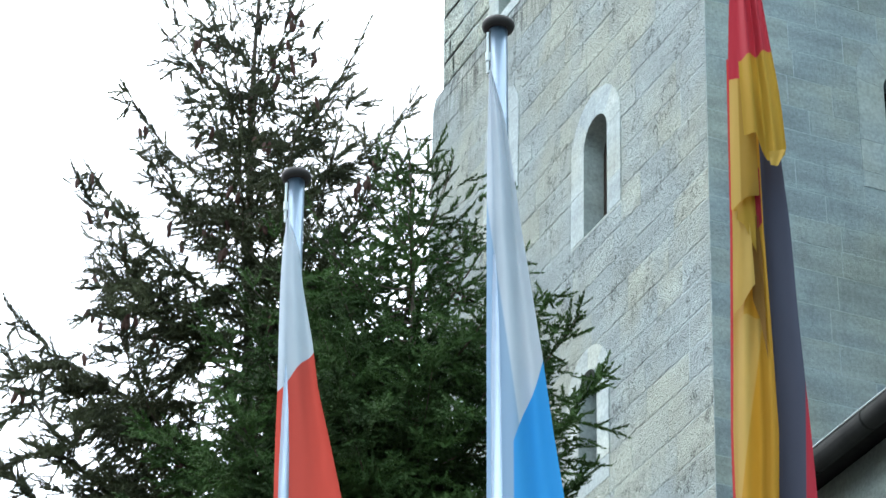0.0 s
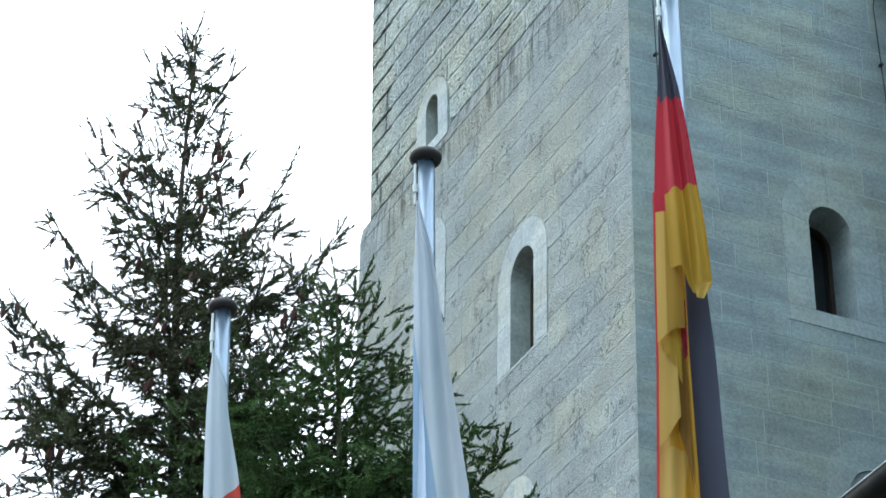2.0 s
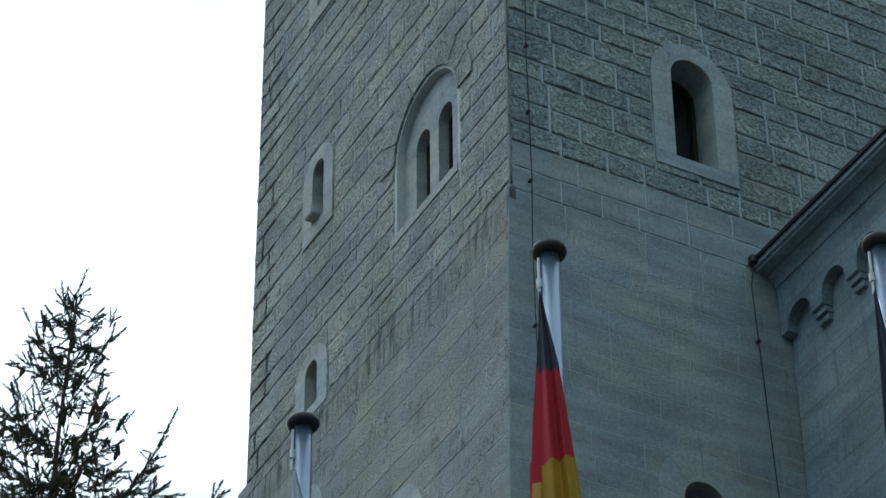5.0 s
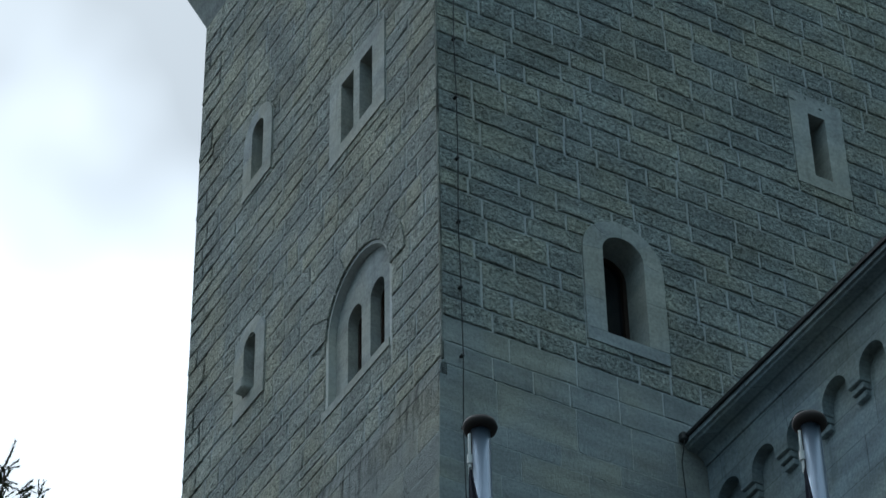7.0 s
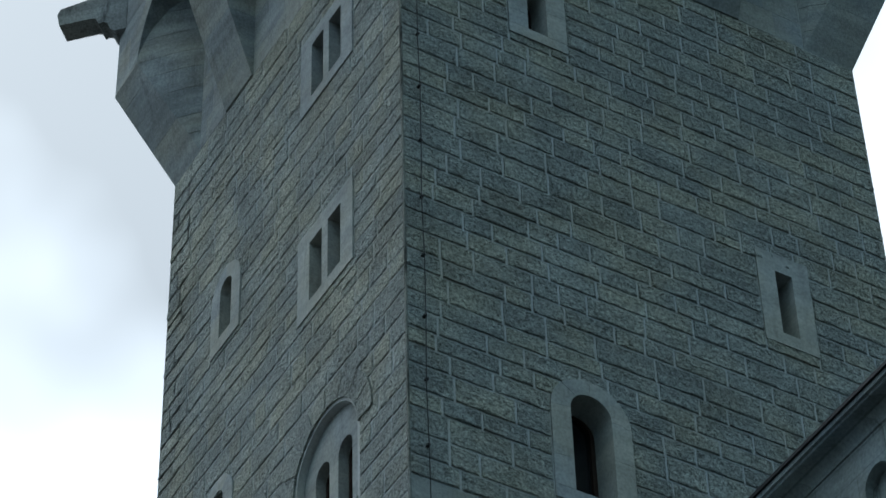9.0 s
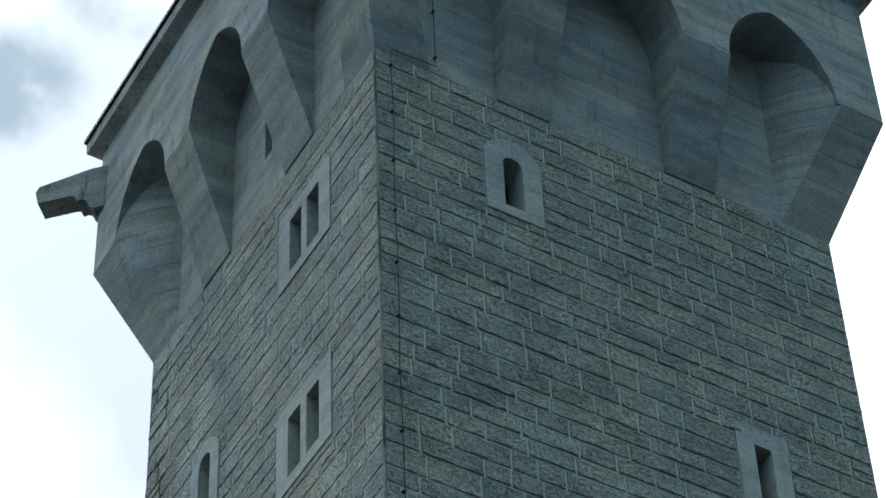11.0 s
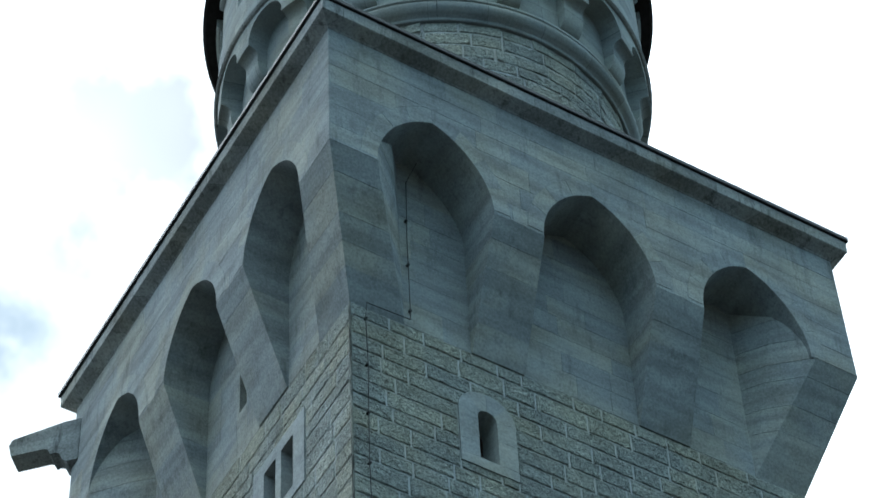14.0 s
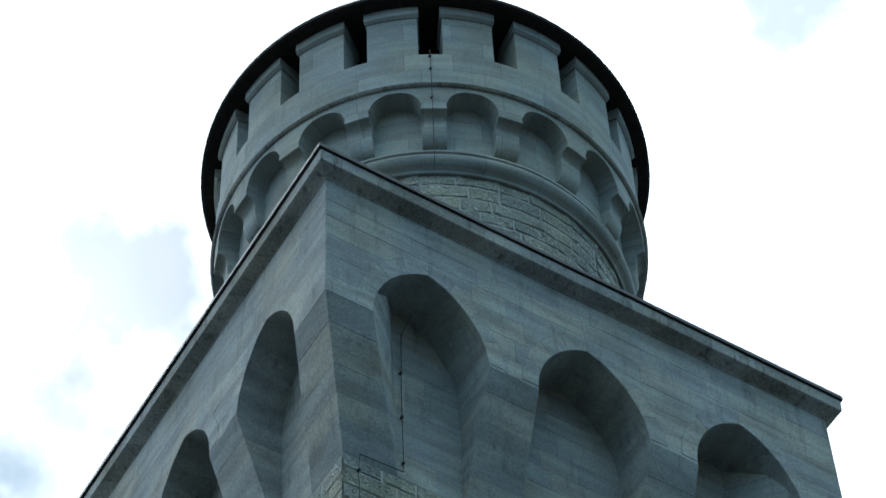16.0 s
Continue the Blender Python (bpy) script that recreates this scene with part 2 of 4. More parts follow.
def needles(name, rgb):
    m, n, l, b = material(name, 0.75)
    b.inputs["Specular IOR Level"].default_value = 0.15
    geo = n.new("ShaderNodeNewGeometry")
    tex = n.new("ShaderNodeTexNoise")
    tex.inputs["Scale"].default_value = 2.5
    l.new(geo.outputs["Position"], tex.inputs["Vector"])
    ramp = n.new("ShaderNodeValToRGB")
    ramp.color_ramp.elements[0].position, ramp.color_ramp.elements[0].color = 0.35, (*[c * 0.6 for c in rgb], 1)
    ramp.color_ramp.elements[1].position, ramp.color_ramp.elements[1].color = 0.68, (*[c * 1.5 for c in rgb], 1)
    l.new(tex.outputs["Fac"], ramp.inputs["Fac"])
    l.new(ramp.outputs["Color"], b.inputs["Base Color"])
    return m


NEEDLE_OLD = needles("dark_spruce_needles", (0.052, 0.055, 0.025))
NEEDLE_NEW = needles("green_spruce_needles", (0.050, 0.085, 0.022))


def cloth(name, rgb):
    m, n, l, b = material(name, 0.75)
    geo = n.new("ShaderNodeNewGeometry")
    tex = n.new("ShaderNodeTexNoise")
    tex.inputs["Scale"].default_value, tex.inputs["Detail"].default_value = 3.0, 4
    l.new(geo.outputs["Position"], tex.inputs["Vector"])
    ramp = n.new("ShaderNodeValToRGB")
    for e, k in zip(ramp.color_ramp.elements, (0.85, 1.1)):
        e.color = (*[min(1, c * k) for c in rgb], 1)
    l.new(tex.outputs["Fac"], ramp.inputs["Fac"])
    l.new(ramp.outputs["Color"], b.inputs["Base Color"])
    trans = n.new("ShaderNodeBsdfTranslucent")
    l.new(ramp.outputs["Color"], trans.inputs["Color"])
    mix = n.new("ShaderNodeMixShader")
    mix.inputs[0].default_value = 0.35
    l.new(b.outputs[0], mix.inputs[1])
    l.new(trans.outputs[0], mix.inputs[2])
    l.new(mix.outputs[0], n["Material Output"].inputs["Surface"])
    return m


WHITE_CLOTH = cloth("white_flag_cloth", (0.57, 0.59, 0.63))
BLACK_CLOTH = cloth("black_flag_cloth", (0.055, 0.055, 0.075))
GOLD_CLOTH = cloth("gold_flag_cloth", (0.42, 0.24, 0.025))


# ---- mesh helpers ----
def part(name, bm, mat, parent=None, label="", smooth=False):
    if isinstance(bm, bpy.types.Mesh):
        me = bm
    else:
        bmesh.ops.recalc_face_normals(bm, faces=bm.faces)
        me = bpy.data.meshes.new(name)
        bm.to_mesh(me)
        bm.free()
    if mat and not me.materials:
        me.materials.append(mat)
    if smooth:
        me.shade_smooth()
    ob = new(name, me)
    ob.parent = parent
    if label:
        ob["label"] = label
    return ob


def thing(name, label, category, at=(0, 0, 0), group="", kind=""):
    ob = new(name)
    ob.empty_display_size = 0.2
    ob.location = at
    return tagged(ob, label, category, group, kind)


def box(bm, x0, x1, y0, y1, z0, z1, bevel=0.0):
    made = bmesh.ops.create_cube(bm, size=1, matrix=Matrix.Translation(((x0 + x1) / 2, (y0 + y1) / 2, (z0 + z1) / 2)) @ Matrix.Diagonal((x1 - x0, y1 - y0, z1 - z0, 1)))
    if bevel:
        edges = list({e for v in made["verts"] for e in v.link_edges})
        bmesh.ops.bevel(bm, geom=edges, offset=bevel, segments=1, affect="EDGES")
    return bm


def front(u, z, d):
    """A point of the front face: u along it, d out of it."""
    return Vector((u, -d, z))


def flank(u, z, d):
    return Vector((-d, u, z))


def arched(c, hw, z0, z1, n=14, point=0.0):
    """An arched outline from the sill z0 to the crown z1; point raises the crown to a slight point."""
    spring = z1 - hw * (1 + point)
    pts = [(c - hw, z0), (c + hw, z0)]
    for i in range(n + 1):
        a = math.pi * i / n
        k = 1 + point * (1 - abs(math.cos(a)))
        pts.append((c + hw * math.cos(a), spring + hw * math.sin(a) * k))
    return pts


def rect(u0, u1, z0, z1):
    return [(u0, z0), (u1, z0), (u1, z1), (u0, z1)]


def plate(to, outer, holes, d0, d1):
    """A slab on a face, between the depths d0 and d1, with an outline and holes."""
    bm = bmesh.new()
    edges = []
    for loop in [outer, *holes]:
        vs = [bm.verts.new(to(u, z, d1)) for u, z in loop]
        edges += [bm.edges.new((a, b)) for a, b in zip(vs, vs[1:] + vs[:1])]
    bmesh.ops.triangle_fill(bm, edges=edges, use_beauty=True)
    made = bmesh.ops.extrude_face_region(bm, geom=list(bm.faces))
    shift = to(0, 0, d0) - to(0, 0, d1)
    bmesh.ops.translate(bm, verts=[v for v in made["geom"] if isinstance(v, bmesh.types.BMVert)], vec=shift)
    return bm


def lathe(profile, n=96, centre=(0, 0)):
    bm = bmesh.new()
    rings = []
    for r, z in profile:
        rings.append([bm.verts.new((centre[0] + r * math.cos(2 * math.pi * i / n), centre[1] + r * math.sin(2 * math.pi * i / n), z)) for i in range(n)])
    for a, b in zip(rings, rings[1:]):
        for i in range(n):
            bm.faces.new((a[i], a[(i + 1) % n], b[(i + 1) % n], b[i]))
    return bm


def tube(bm, pts, r, n=6):
    pts = [Vector(p) for p in pts]
    rings = []
    for i, p in enumerate(pts):
        t = (pts[min(i + 1, len(pts) - 1)] - pts[max(i - 1, 0)]).normalized()
        a = t.orthogonal().normalized()
        c = t.cross(a)
        rr = float(r[i]) if isinstance(r, (list, tuple)) else r
        rings.append([bm.verts.new(p + rr * (a * math.cos(2 * math.pi * k / n) + c * math.sin(2 * math.pi * k / n))) for k in range(n)])
    for a, b in zip(rings, rings[1:]):
        for k in range(n):
            bm.faces.new((a[k], a[(k + 1) % n], b[(k + 1) % n], b[k]))
    bm.faces.new(rings[0])
    bm.faces.new(rings[-1])
    return bm


def courses(z0, z1, low, high):
    out, z = [], z0
    while z < z1 - 0.05:
        h = random.uniform(low, high)
        if z1 - z - h < low * 0.8:
            h = z1 - z
        out.append((z, z + h))
        z += h
    return out


def split(a, b, low, high):
    out, u = [], a
    while u < b - 0.02:
        n = random.uniform(low, high)
        if b - u - n < low * 0.7:
            n = b - u if b - u < high * 1.15 else (b - u) / 2
        out.append((u, u + n))
        u += n
    return out


# ---- ground ----
bm = bmesh.new()
bmesh.ops.create_grid(bm, x_segments=40, y_segments=40, size=1500)
tagged(part("ground", bm, GRAVEL), "dark grey gravel ground round the tower", "ground", kind="structure")

# ---- square tower ----
WX, WY = 7.26, 6.52            # widths of the front and of the flank
ZR, ZB, ZK = 21.22, 32.1, 34.3  # foot of the rough blocks, foot of the corbels, their heads
PX, PY = 0.73, 0.81            # how far the crown stands out
ZF, ZE = 37.05, 37.49          # head of the crown's wall, top of its cornice
tower = thing("tower", "tall square tower of grey limestone blocks with a corbelled crown", "tower", (WX / 2, WY / 2, 0))


def tpart(name, bm, mat, parent=None, label="", smooth=False):
    ob = part(name, bm, mat, parent or tower, label, smooth)
    if parent is None:
        ob.matrix_parent_inverse = Matrix.Translation((-WX / 2, -WY / 2, 0))
    return ob


LOW = 0.12   # the lower flank stands this much further out
WINDOWS = [  # face, shape, centre, half width, sill, crown, surround's half width, foot, crown
    ("front", "arch", 2.15, 0.245, 16.90, 18.18, 0.56, 16.72, 18.55),
    ("front", "blind", 2.42, 0.30, 13.6, 15.22, 0.57, 13.4, 15.55),
    ("front", "arch", 2.375, 0.275, 22.46, 23.95, 0.54, 22.28, 24.17),
    ("front", "square", 5.47, 0.13, 26.26, 27.32, 0.40, 26.06, 27.63),
    ("front", "arch", 2.015, 0.145, 30.0, 30.97, 0.435, 29.82, 31.32),
    ("flank", "arch", 2.37, 0.265, 17.13, 18.46, 0.565, 17.1, 18.78),
    ("flank", "arch", 2.54, 0.20, 14.4, 15.52, 0.46, 14.15, 15.78),
    ("flank", "arch", 4.72, 0.17, 18.6, 19.95, 0.45, 18.3, 20.2),
    ("flank", "arch", 4.73, 0.16, 21.36, 22.0, 0.42, 21.22, 22.2),
    ("flank", "arch", 4.66, 0.155, 24.1, 25.02, 0.41, 23.86, 25.22),
    ("flank", "arch", 4.64, 0.165, 27.72, 28.66, 0.41, 27.5, 28.88),
    ("flank", "pair", 1.905, 0.40, 26.3, 27.29, 0.70, 26.1, 27.53),
    ("flank", "pair", 1.905, 0.40, 29.97, 30.97, 0.70, 29.78, 31.2),
    ("flank", "twin", 1.87, 0.76, 22.41, 24.2, 0.76, 22.28, 24.2),
]
SLIT = (3.0, 0.11, 33.06, 33.96)


def outline(w, rim=0.0):
    face, shape, c, hw, z0, z1, shw, s0, s1 = w
    if shape in ("square", "pair"):
        return rect(c - shw - rim, c + shw + rim, s0 - rim, s1 + rim)
    return arched(c, shw + rim, s0 - rim, s1 + rim)


BATTER, ZM = 0.022, 17.3   # the lower flank leans inwards as it rises


def batter(z):
    """How far the lower flank stands out at the height z, beyond its middle."""
    return BATTER * (ZM - z)


LEAN = Matrix(((1, 0, BATTER, -BATTER * ZM), (0, 1, 0, 0), (0, 0, 1, 0), (0, 0, 0, 1)))


def faced(face, z):
    """Depth of the wall's face at the height z."""
    return LOW if face == "flank" and z < ZR - 0.1 else 0.0


walls = {}
for face, to, width in (("front", front, WX), ("flank", flank, WY)):
    up = [outline(w, -0.03) for w in WINDOWS if w[0] == face and w[7] >= ZR - 0.05]
    if face == "flank":
        c, hw, z0, z1 = SLIT
        up.append(rect(c - hw, c + hw, z0, z1))
    low = [outline(w, -0.03) for w in WINDOWS if w[0] == face and w[7] < ZR - 0.05]
    u0 = 0.6 if face == "flank" else 0.0
    head = []
    if face == "flank":
        head, up = up[-1:], up[:-1]
    walls[face] = tpart("wall", plate(to, rect(u0, width, ZR - 0.14, ZB), up, -0.6, 0.0), MORTAR, label="upper wall of coursed limestone with pale mortar")
    tpart("recess_wall", plate(to, rect(u0, width, ZB, ZF), head, -0.6, 0.0), STONE_ASHLAR, label="smooth ashlar wall behind the arches")
    ends = (u0, width + 0.22) if face == "flank" else (-LOW, width)
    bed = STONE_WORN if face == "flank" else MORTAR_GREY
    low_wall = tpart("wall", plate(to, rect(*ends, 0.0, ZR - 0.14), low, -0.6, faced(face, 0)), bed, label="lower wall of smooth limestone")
    walls[face + "_low"] = low_wall
    for v in low_wall.data.vertices:
        if face == "flank" or v.co.x < -LOW + 0.01:
            v.co = LEAN @ v.co
bm = bmesh.new()
box(bm, 0.0, WX, WY - 0.6, WY, 0, ZF)
tpart("wall", bm, STONE_SMOOTH)
bm = bmesh.new()
box(bm, WX - 0.6, WX, 0.6, WY - 0.6, 0, ZF)
tpart("wall", bm, STONE_SMOOTH)
# sloping ledge where the lower flank steps out
bm = bmesh.new()
prof = [(0.05, ZR - 0.14), (-0.041, ZR - 0.14), (-0.041, ZR - 0.125), (-0.004, ZR + 0.10), (0.05, ZR + 0.10)]
a = [bm.verts.new((x, -0.003, z)) for x, z in prof]
b = [bm.verts.new((x, WY + 0.22, z)) for x, z in prof]
bm.faces.new(a)
bm.faces.new(b)
for i in range(len(prof)):
    bm.faces.new((a[i], a[(i + 1) % 5], b[(i + 1) % 5], b[i]))
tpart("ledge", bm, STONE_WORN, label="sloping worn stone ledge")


# windows: pale surround, deep reveal, dark pane with a wooden frame
def window(w):
    face, shape, c, hw, z0, z1, shw, s0, s1 = w
    to = front if face == "front" else flank
    d = faced(face, s0) + (0.024 if s0 > ZR - 0.5 else 0.005)
    if shape == "square":
        holes = [rect(c - hw, c + hw, z0, z1)]
    elif shape == "pair":
        holes = [rect(c - hw, c - 0.075, z0, z1), rect(c + 0.075, c + hw, z0, z1)]
    elif shape == "twin":
        holes = []
    else:
        holes = [arched(c, hw, z0, z1)]
    if shape == "twin":
        rec = d - 0.12
        ring = arched(c, shw + 0.03, z0, z1 + 0.03, 20)
        s = tpart("window_surround", plate(to, ring, [arched(c + o, 0.165, z0 + 0.03, z1 - 0.56, 12) for o in (-0.27, 0.27)], rec - 0.3, rec), STONE_TRIM,
                  label="recessed round arch with two lancet lights")
        bm = plate(to, rect(c - shw + 0.03, c + shw + 0.10, z0 - 0.12, z0 + 0.0), [], -0.3, d - 0.006)
        part("sill", bm, STONE_TRIM, s)
        arch = arched(c, shw, z0 + 0.5, z1, 16)[2:]
        outer = arched(c, shw + 0.36, z0 + 0.5, z1 + 0.36, 16)[2:]
        for i in range(0, 16, 2):
            mid = [arch[i], arch[i + 1], arch[i + 2], outer[i + 2], outer[i + 1], outer[i]]
            cu, cz = sum(p[0] for p in mid) / 6, sum(p[1] for p in mid) / 6
            ring = [(cu + (u - cu) * 0.94, cz + (z - cz) * 0.94) for u, z in mid]
            part("voussoir", plate(to, ring, [], -0.25, d + 0.005), STONE_ROUGH, s)
        panes, depth = [arched(c + o, 0.16, z0 + 0.03, z1 - 0.57, 12) for o in (-0.27, 0.27)], rec - 0.18
    else:
        s = tpart("window_surround", plate(to, outline(w), holes, -0.5, d), STONE_TRIM, label="pale smooth stone window surround")
        if shape == "arch":
            inner = arched(c, hw, z0, z1, 16)[2:]
            outer = arched(c, shw, s0, s1, 16)[2:]
            rings = [[inner[i], inner[i + 1], inner[i + 2], inner[i + 3], inner[i + 4], outer[i + 4], outer[i + 3], outer[i + 2], outer[i + 1], outer[i]] for i in range(0, 16, 4)]
            zi, zo = inner[0][1], outer[0][1]
            for sg in (-1, 1):
                cut = z0 + (zi - z0) * 0.45 + 0.1 * sg
                rings.append([(c + sg * hw, cut), (c + sg * hw, zi), (c + sg * shw, zo), (c + sg * shw, cut)])
                rings.append([(c + sg * hw, z0), (c + sg * hw, cut), (c + sg * shw, cut), (c + sg * shw, z0)])
            if z1 > ZR or face == "front":
                rings.append(rect(c - shw, c + shw, s0, z0))
            for ring in rings:
                cu, cz = sum(p[0] for p in ring) / len(ring), sum(p[1] for p in ring) / len(ring)
                ext = max(abs(p[1] - cz) for p in ring) + 0.05
                part("stone", plate(to, [(cu + (u - cu) * (1 - 0.003 / ext), cz + (z - cz) * (1 - 0.003 / ext)) for u, z in ring], [], d - 0.02, d + 0.004), STONE_TRIM, s)
        panes, depth = holes, d - (0.42 if face == "front" else 0.30 if shape == "pair" else 0.45 if hw > 0.3 else 0.28)
    for loop in panes:
        if shape == "blind":
            part("infill", plate(to, loop, [], d - 0.3, d - 0.02), STONE_SMOOTH, s, "stone slab that closes the blind window")
            continue
        cu = sum(p[0] for p in loop) / len(loop)
        czz = sum(p[1] for p in loop) / len(loop)
        inner = [(cu + (u - cu) * 0.80, czz + (z - czz) * 0.93) for u, z in loop]
        pane = part("pane", plate(to, loop, [], depth - 0.02, depth), GLASS, s)
        part("window_frame", plate(to, loop, [inner], depth, depth + 0.05), FRAME_WOOD, s)
    return s


for w in WINDOWS:
    s = window(w)
    if w[0] == "flank" and w[8] < ZR:
        for ob in [s, *s.children_recursive]:
            ob.data.transform(LEAN)
bm = plate(flank, rect(SLIT[0] - SLIT[1], SLIT[0] + SLIT[1], SLIT[2], SLIT[3]), [], -0.5, -0.45)
tpart("pane", bm, GLASS)
# small stone block on a flank sill
bm = bmesh.new()
box(bm, -0.15, 0.1, 4.58, 4.78, 24.10, 24.27, 0.02)
tpart("sill_block", bm, STONE_TRIM, label="small stone block jutting from a window sill")


# ---- corbelled crown ----
RISE = 1.60   # height of an arch by its half width


def ogive(x):
    """Height of a slightly pointed arch at x, from -1 to 1 across it."""
    x = min(1.0, abs(x))
    return 0.79 * math.sqrt(1 - x * x) + 0.21 * (1 - x)


def ashlar(to, depth, u0, u1, z0, z1, low, high, short, long, holder, edge=None, gap=0.007, proud=0.0035):
    """Smooth blocks in courses; edge(u) is the height below which an opening cuts them off."""
    for za, zb in courses(z0, z1, low, high):
        for ua, ub in split(u0 + random.uniform(-0.3, 0.0), u1, short, long):
            ua = max(ua, u0)
            if ub - ua < 0.05:
                continue
            n = 14 if edge else 1
            us = [ua + gap / 2 + (ub - ua - gap) * i / n for i in range(n + 1)]
            run = []
            for u in us + [None]:
                foot = None if u is None else max(za + gap / 2, edge(u) + gap if edge else za)
                if foot is not None and foot < zb - gap / 2 - 0.015:
                    run.append((u, foot))
                    continue
                if len(run) > 1 and run[-1][0] - run[0][0] > 0.05:
                    ring = run + [(run[-1][0], zb - gap / 2), (run[0][0], zb - gap / 2)]
                    clean = [q for i, q in enumerate(ring) if not (0 < i < len(run) - 1 and abs(ring[i - 1][1] - q[1]) + abs(ring[i + 1][1] - q[1]) < 1e-6)]
                    part("block", plate(to, clean, [], depth - 0.02, depth + proud * random.uniform(0.6, 1.5)), STONE_ASHLAR, holder)
                run = []


def stones_of(points, cuts, holder):
    """The solid round the points, cut into level stones with thin joints between them."""
    mid = sum((Vector(q) for q in points), Vector()) / len(points)
    for za, zb in zip(cuts, cuts[1:]):
        bm = bmesh.new()
        for q in points:
            q = Vector(q)
            bm.verts.new(mid + Vector(((q.x - mid.x) * 1.009, (q.y - mid.y) * 1.009, q.z - mid.z)))
        bmesh.ops.convex_hull(bm, input=bm.verts[:])
        for z, way in ((za + 0.005, -1), (zb - 0.005, 1)):
            cut = bmesh.ops.bisect_plane(bm, geom=bm.verts[:] + bm.edges[:] + bm.faces[:], plane_co=(0, 0, z), plane_no=(0, 0, way), clear_outer=True)
            edges = [e for e in cut["geom_cut"] if isinstance(e, bmesh.types.BMEdge)]
            if edges:
                bmesh.ops.contextual_create(bm, geom=edges)
        if bm.faces:
            part("stone", bm, STONE_ASHLAR, holder)
        else:
            bm.free()


def crown_side(to, p, arches, u0, u1, zk):
    """The crown's wall on one side: arched recesses over the corbels, open below."""
    pts = [(u1, ZF), (u0, ZF), (u0, zk)]
    for a0, a1 in arches:
        c, hw = (a0 + a1) / 2, (a1 - a0) / 2
        pts.append((a0, zk))
        for i in range(33):
            t = math.pi * (1 - i / 32)
            pts.append((c + hw * math.cos(t), zk + 0.03 + hw * RISE * ogive(math.cos(t))))
        pts.append((a1, zk))
    pts.append((u1, zk))
    return plate(to, pts, [], 0.0, p)


ARCH_F = [(0.01 + 2.66 * i, 1.86 + 2.66 * i) for i in range(3)]
ARCH_L = [(0.05 + 2.41 * i, 1.67 + 2.41 * i) for i in range(3)]
crown_f = tpart("crown_wall", crown_side(front, PY, ARCH_F, -PX, WX + PX, ZK), STONE_ASHLAR, label="smooth ashlar wall over three arched recesses")
crown_l = tpart("crown_wall", crown_side(flank, PX, ARCH_L, 0.004, WY + PX, ZK), STONE_ASHLAR, label="smooth ashlar wall over three arched recesses")
for to, p, arches, holder in ((front, PY, ARCH_F, crown_f), (flank, PX, ARCH_L, crown_l)):
    for a0, a1 in arches:
        c, hw = (a0 + a1) / 2, (a1 - a0) / 2
        for i in range(8):
            ring = []
            for grow, order in ((0.0, (0, 1, 2, 3, 4)), (0.36, (4, 3, 2, 1, 0))):
                for q in order:
                    t = math.pi * (0.01 + 0.98 * (i + (0.006 + 0.988 * q / 4)) / 8)
                    x = math.cos(t)
                    ring.append((c + (hw + 0.002 + grow * 0.72) * x, ZK + 0.03 + (hw * RISE + 0.004 + grow) * ogive(x)))
            if min(u for u, z in ring) > -PX + 0.02:
                part("voussoir", plate(to, ring, [], p - 0.02, p + 0.007), STONE_ASHLAR, holder)

    def extrados(u, arches=arches):
        top = 0.0
        for a0, a1 in arches:
            c, hw = (a0 + a1) / 2, (a1 - a0) / 2
            if abs(u - c) < hw + 0.262:
                top = max(top, ZK + 0.03 + (hw * RISE + 0.364) * ogive((u - c) / (hw + 0.262)))
        return top

    random.seed(21)
    ends = (-PX + 0.01, WX + PX - 0.01) if holder is crown_f else (-PY + 0.01, WY + PX - 0.01)
    ashlar(to, p, *ends, ZK + 0.01, ZF - 0.02, 0.36, 0.56, 0.5, 1.25, holder, extrados)
    for a0, a1 in arches:
        ashlar(to, 0.0, a0 - 0.02, a1 + 0.02, ZB + 0.01, ZK + 1.35, 0.34, 0.56, 0.5, 1.05, holder, None if holder is crown_f else lambda u, c=(a0 + a1) / 2: SLIT[3] + 0.02 if abs(u - SLIT[0]) < SLIT[1] + 0.02 and abs(c - SLIT[0]) < 1 else 0.0)
    for (a0, a1), (b0, b1) in zip(arches, arches[1:]):
        bm = bmesh.new()
        pts = [to(u, z, d) for u in (a1, b0) for z, d in ((ZB, -0.02), (ZB, 0.03), (ZK, p), (ZK, -0.02))]
        bmesh.ops.convex_hull(bm, input=[bm.verts.new(q) for q in pts])
        core = tpart("corbel", bm, STONE_ASHLAR)
        stones_of(pts, [ZB] + [ZB + (ZK - ZB) * (k + random.uniform(-0.25, 0.25)) / 5 for k in range(1, 5)] + [ZK], core)


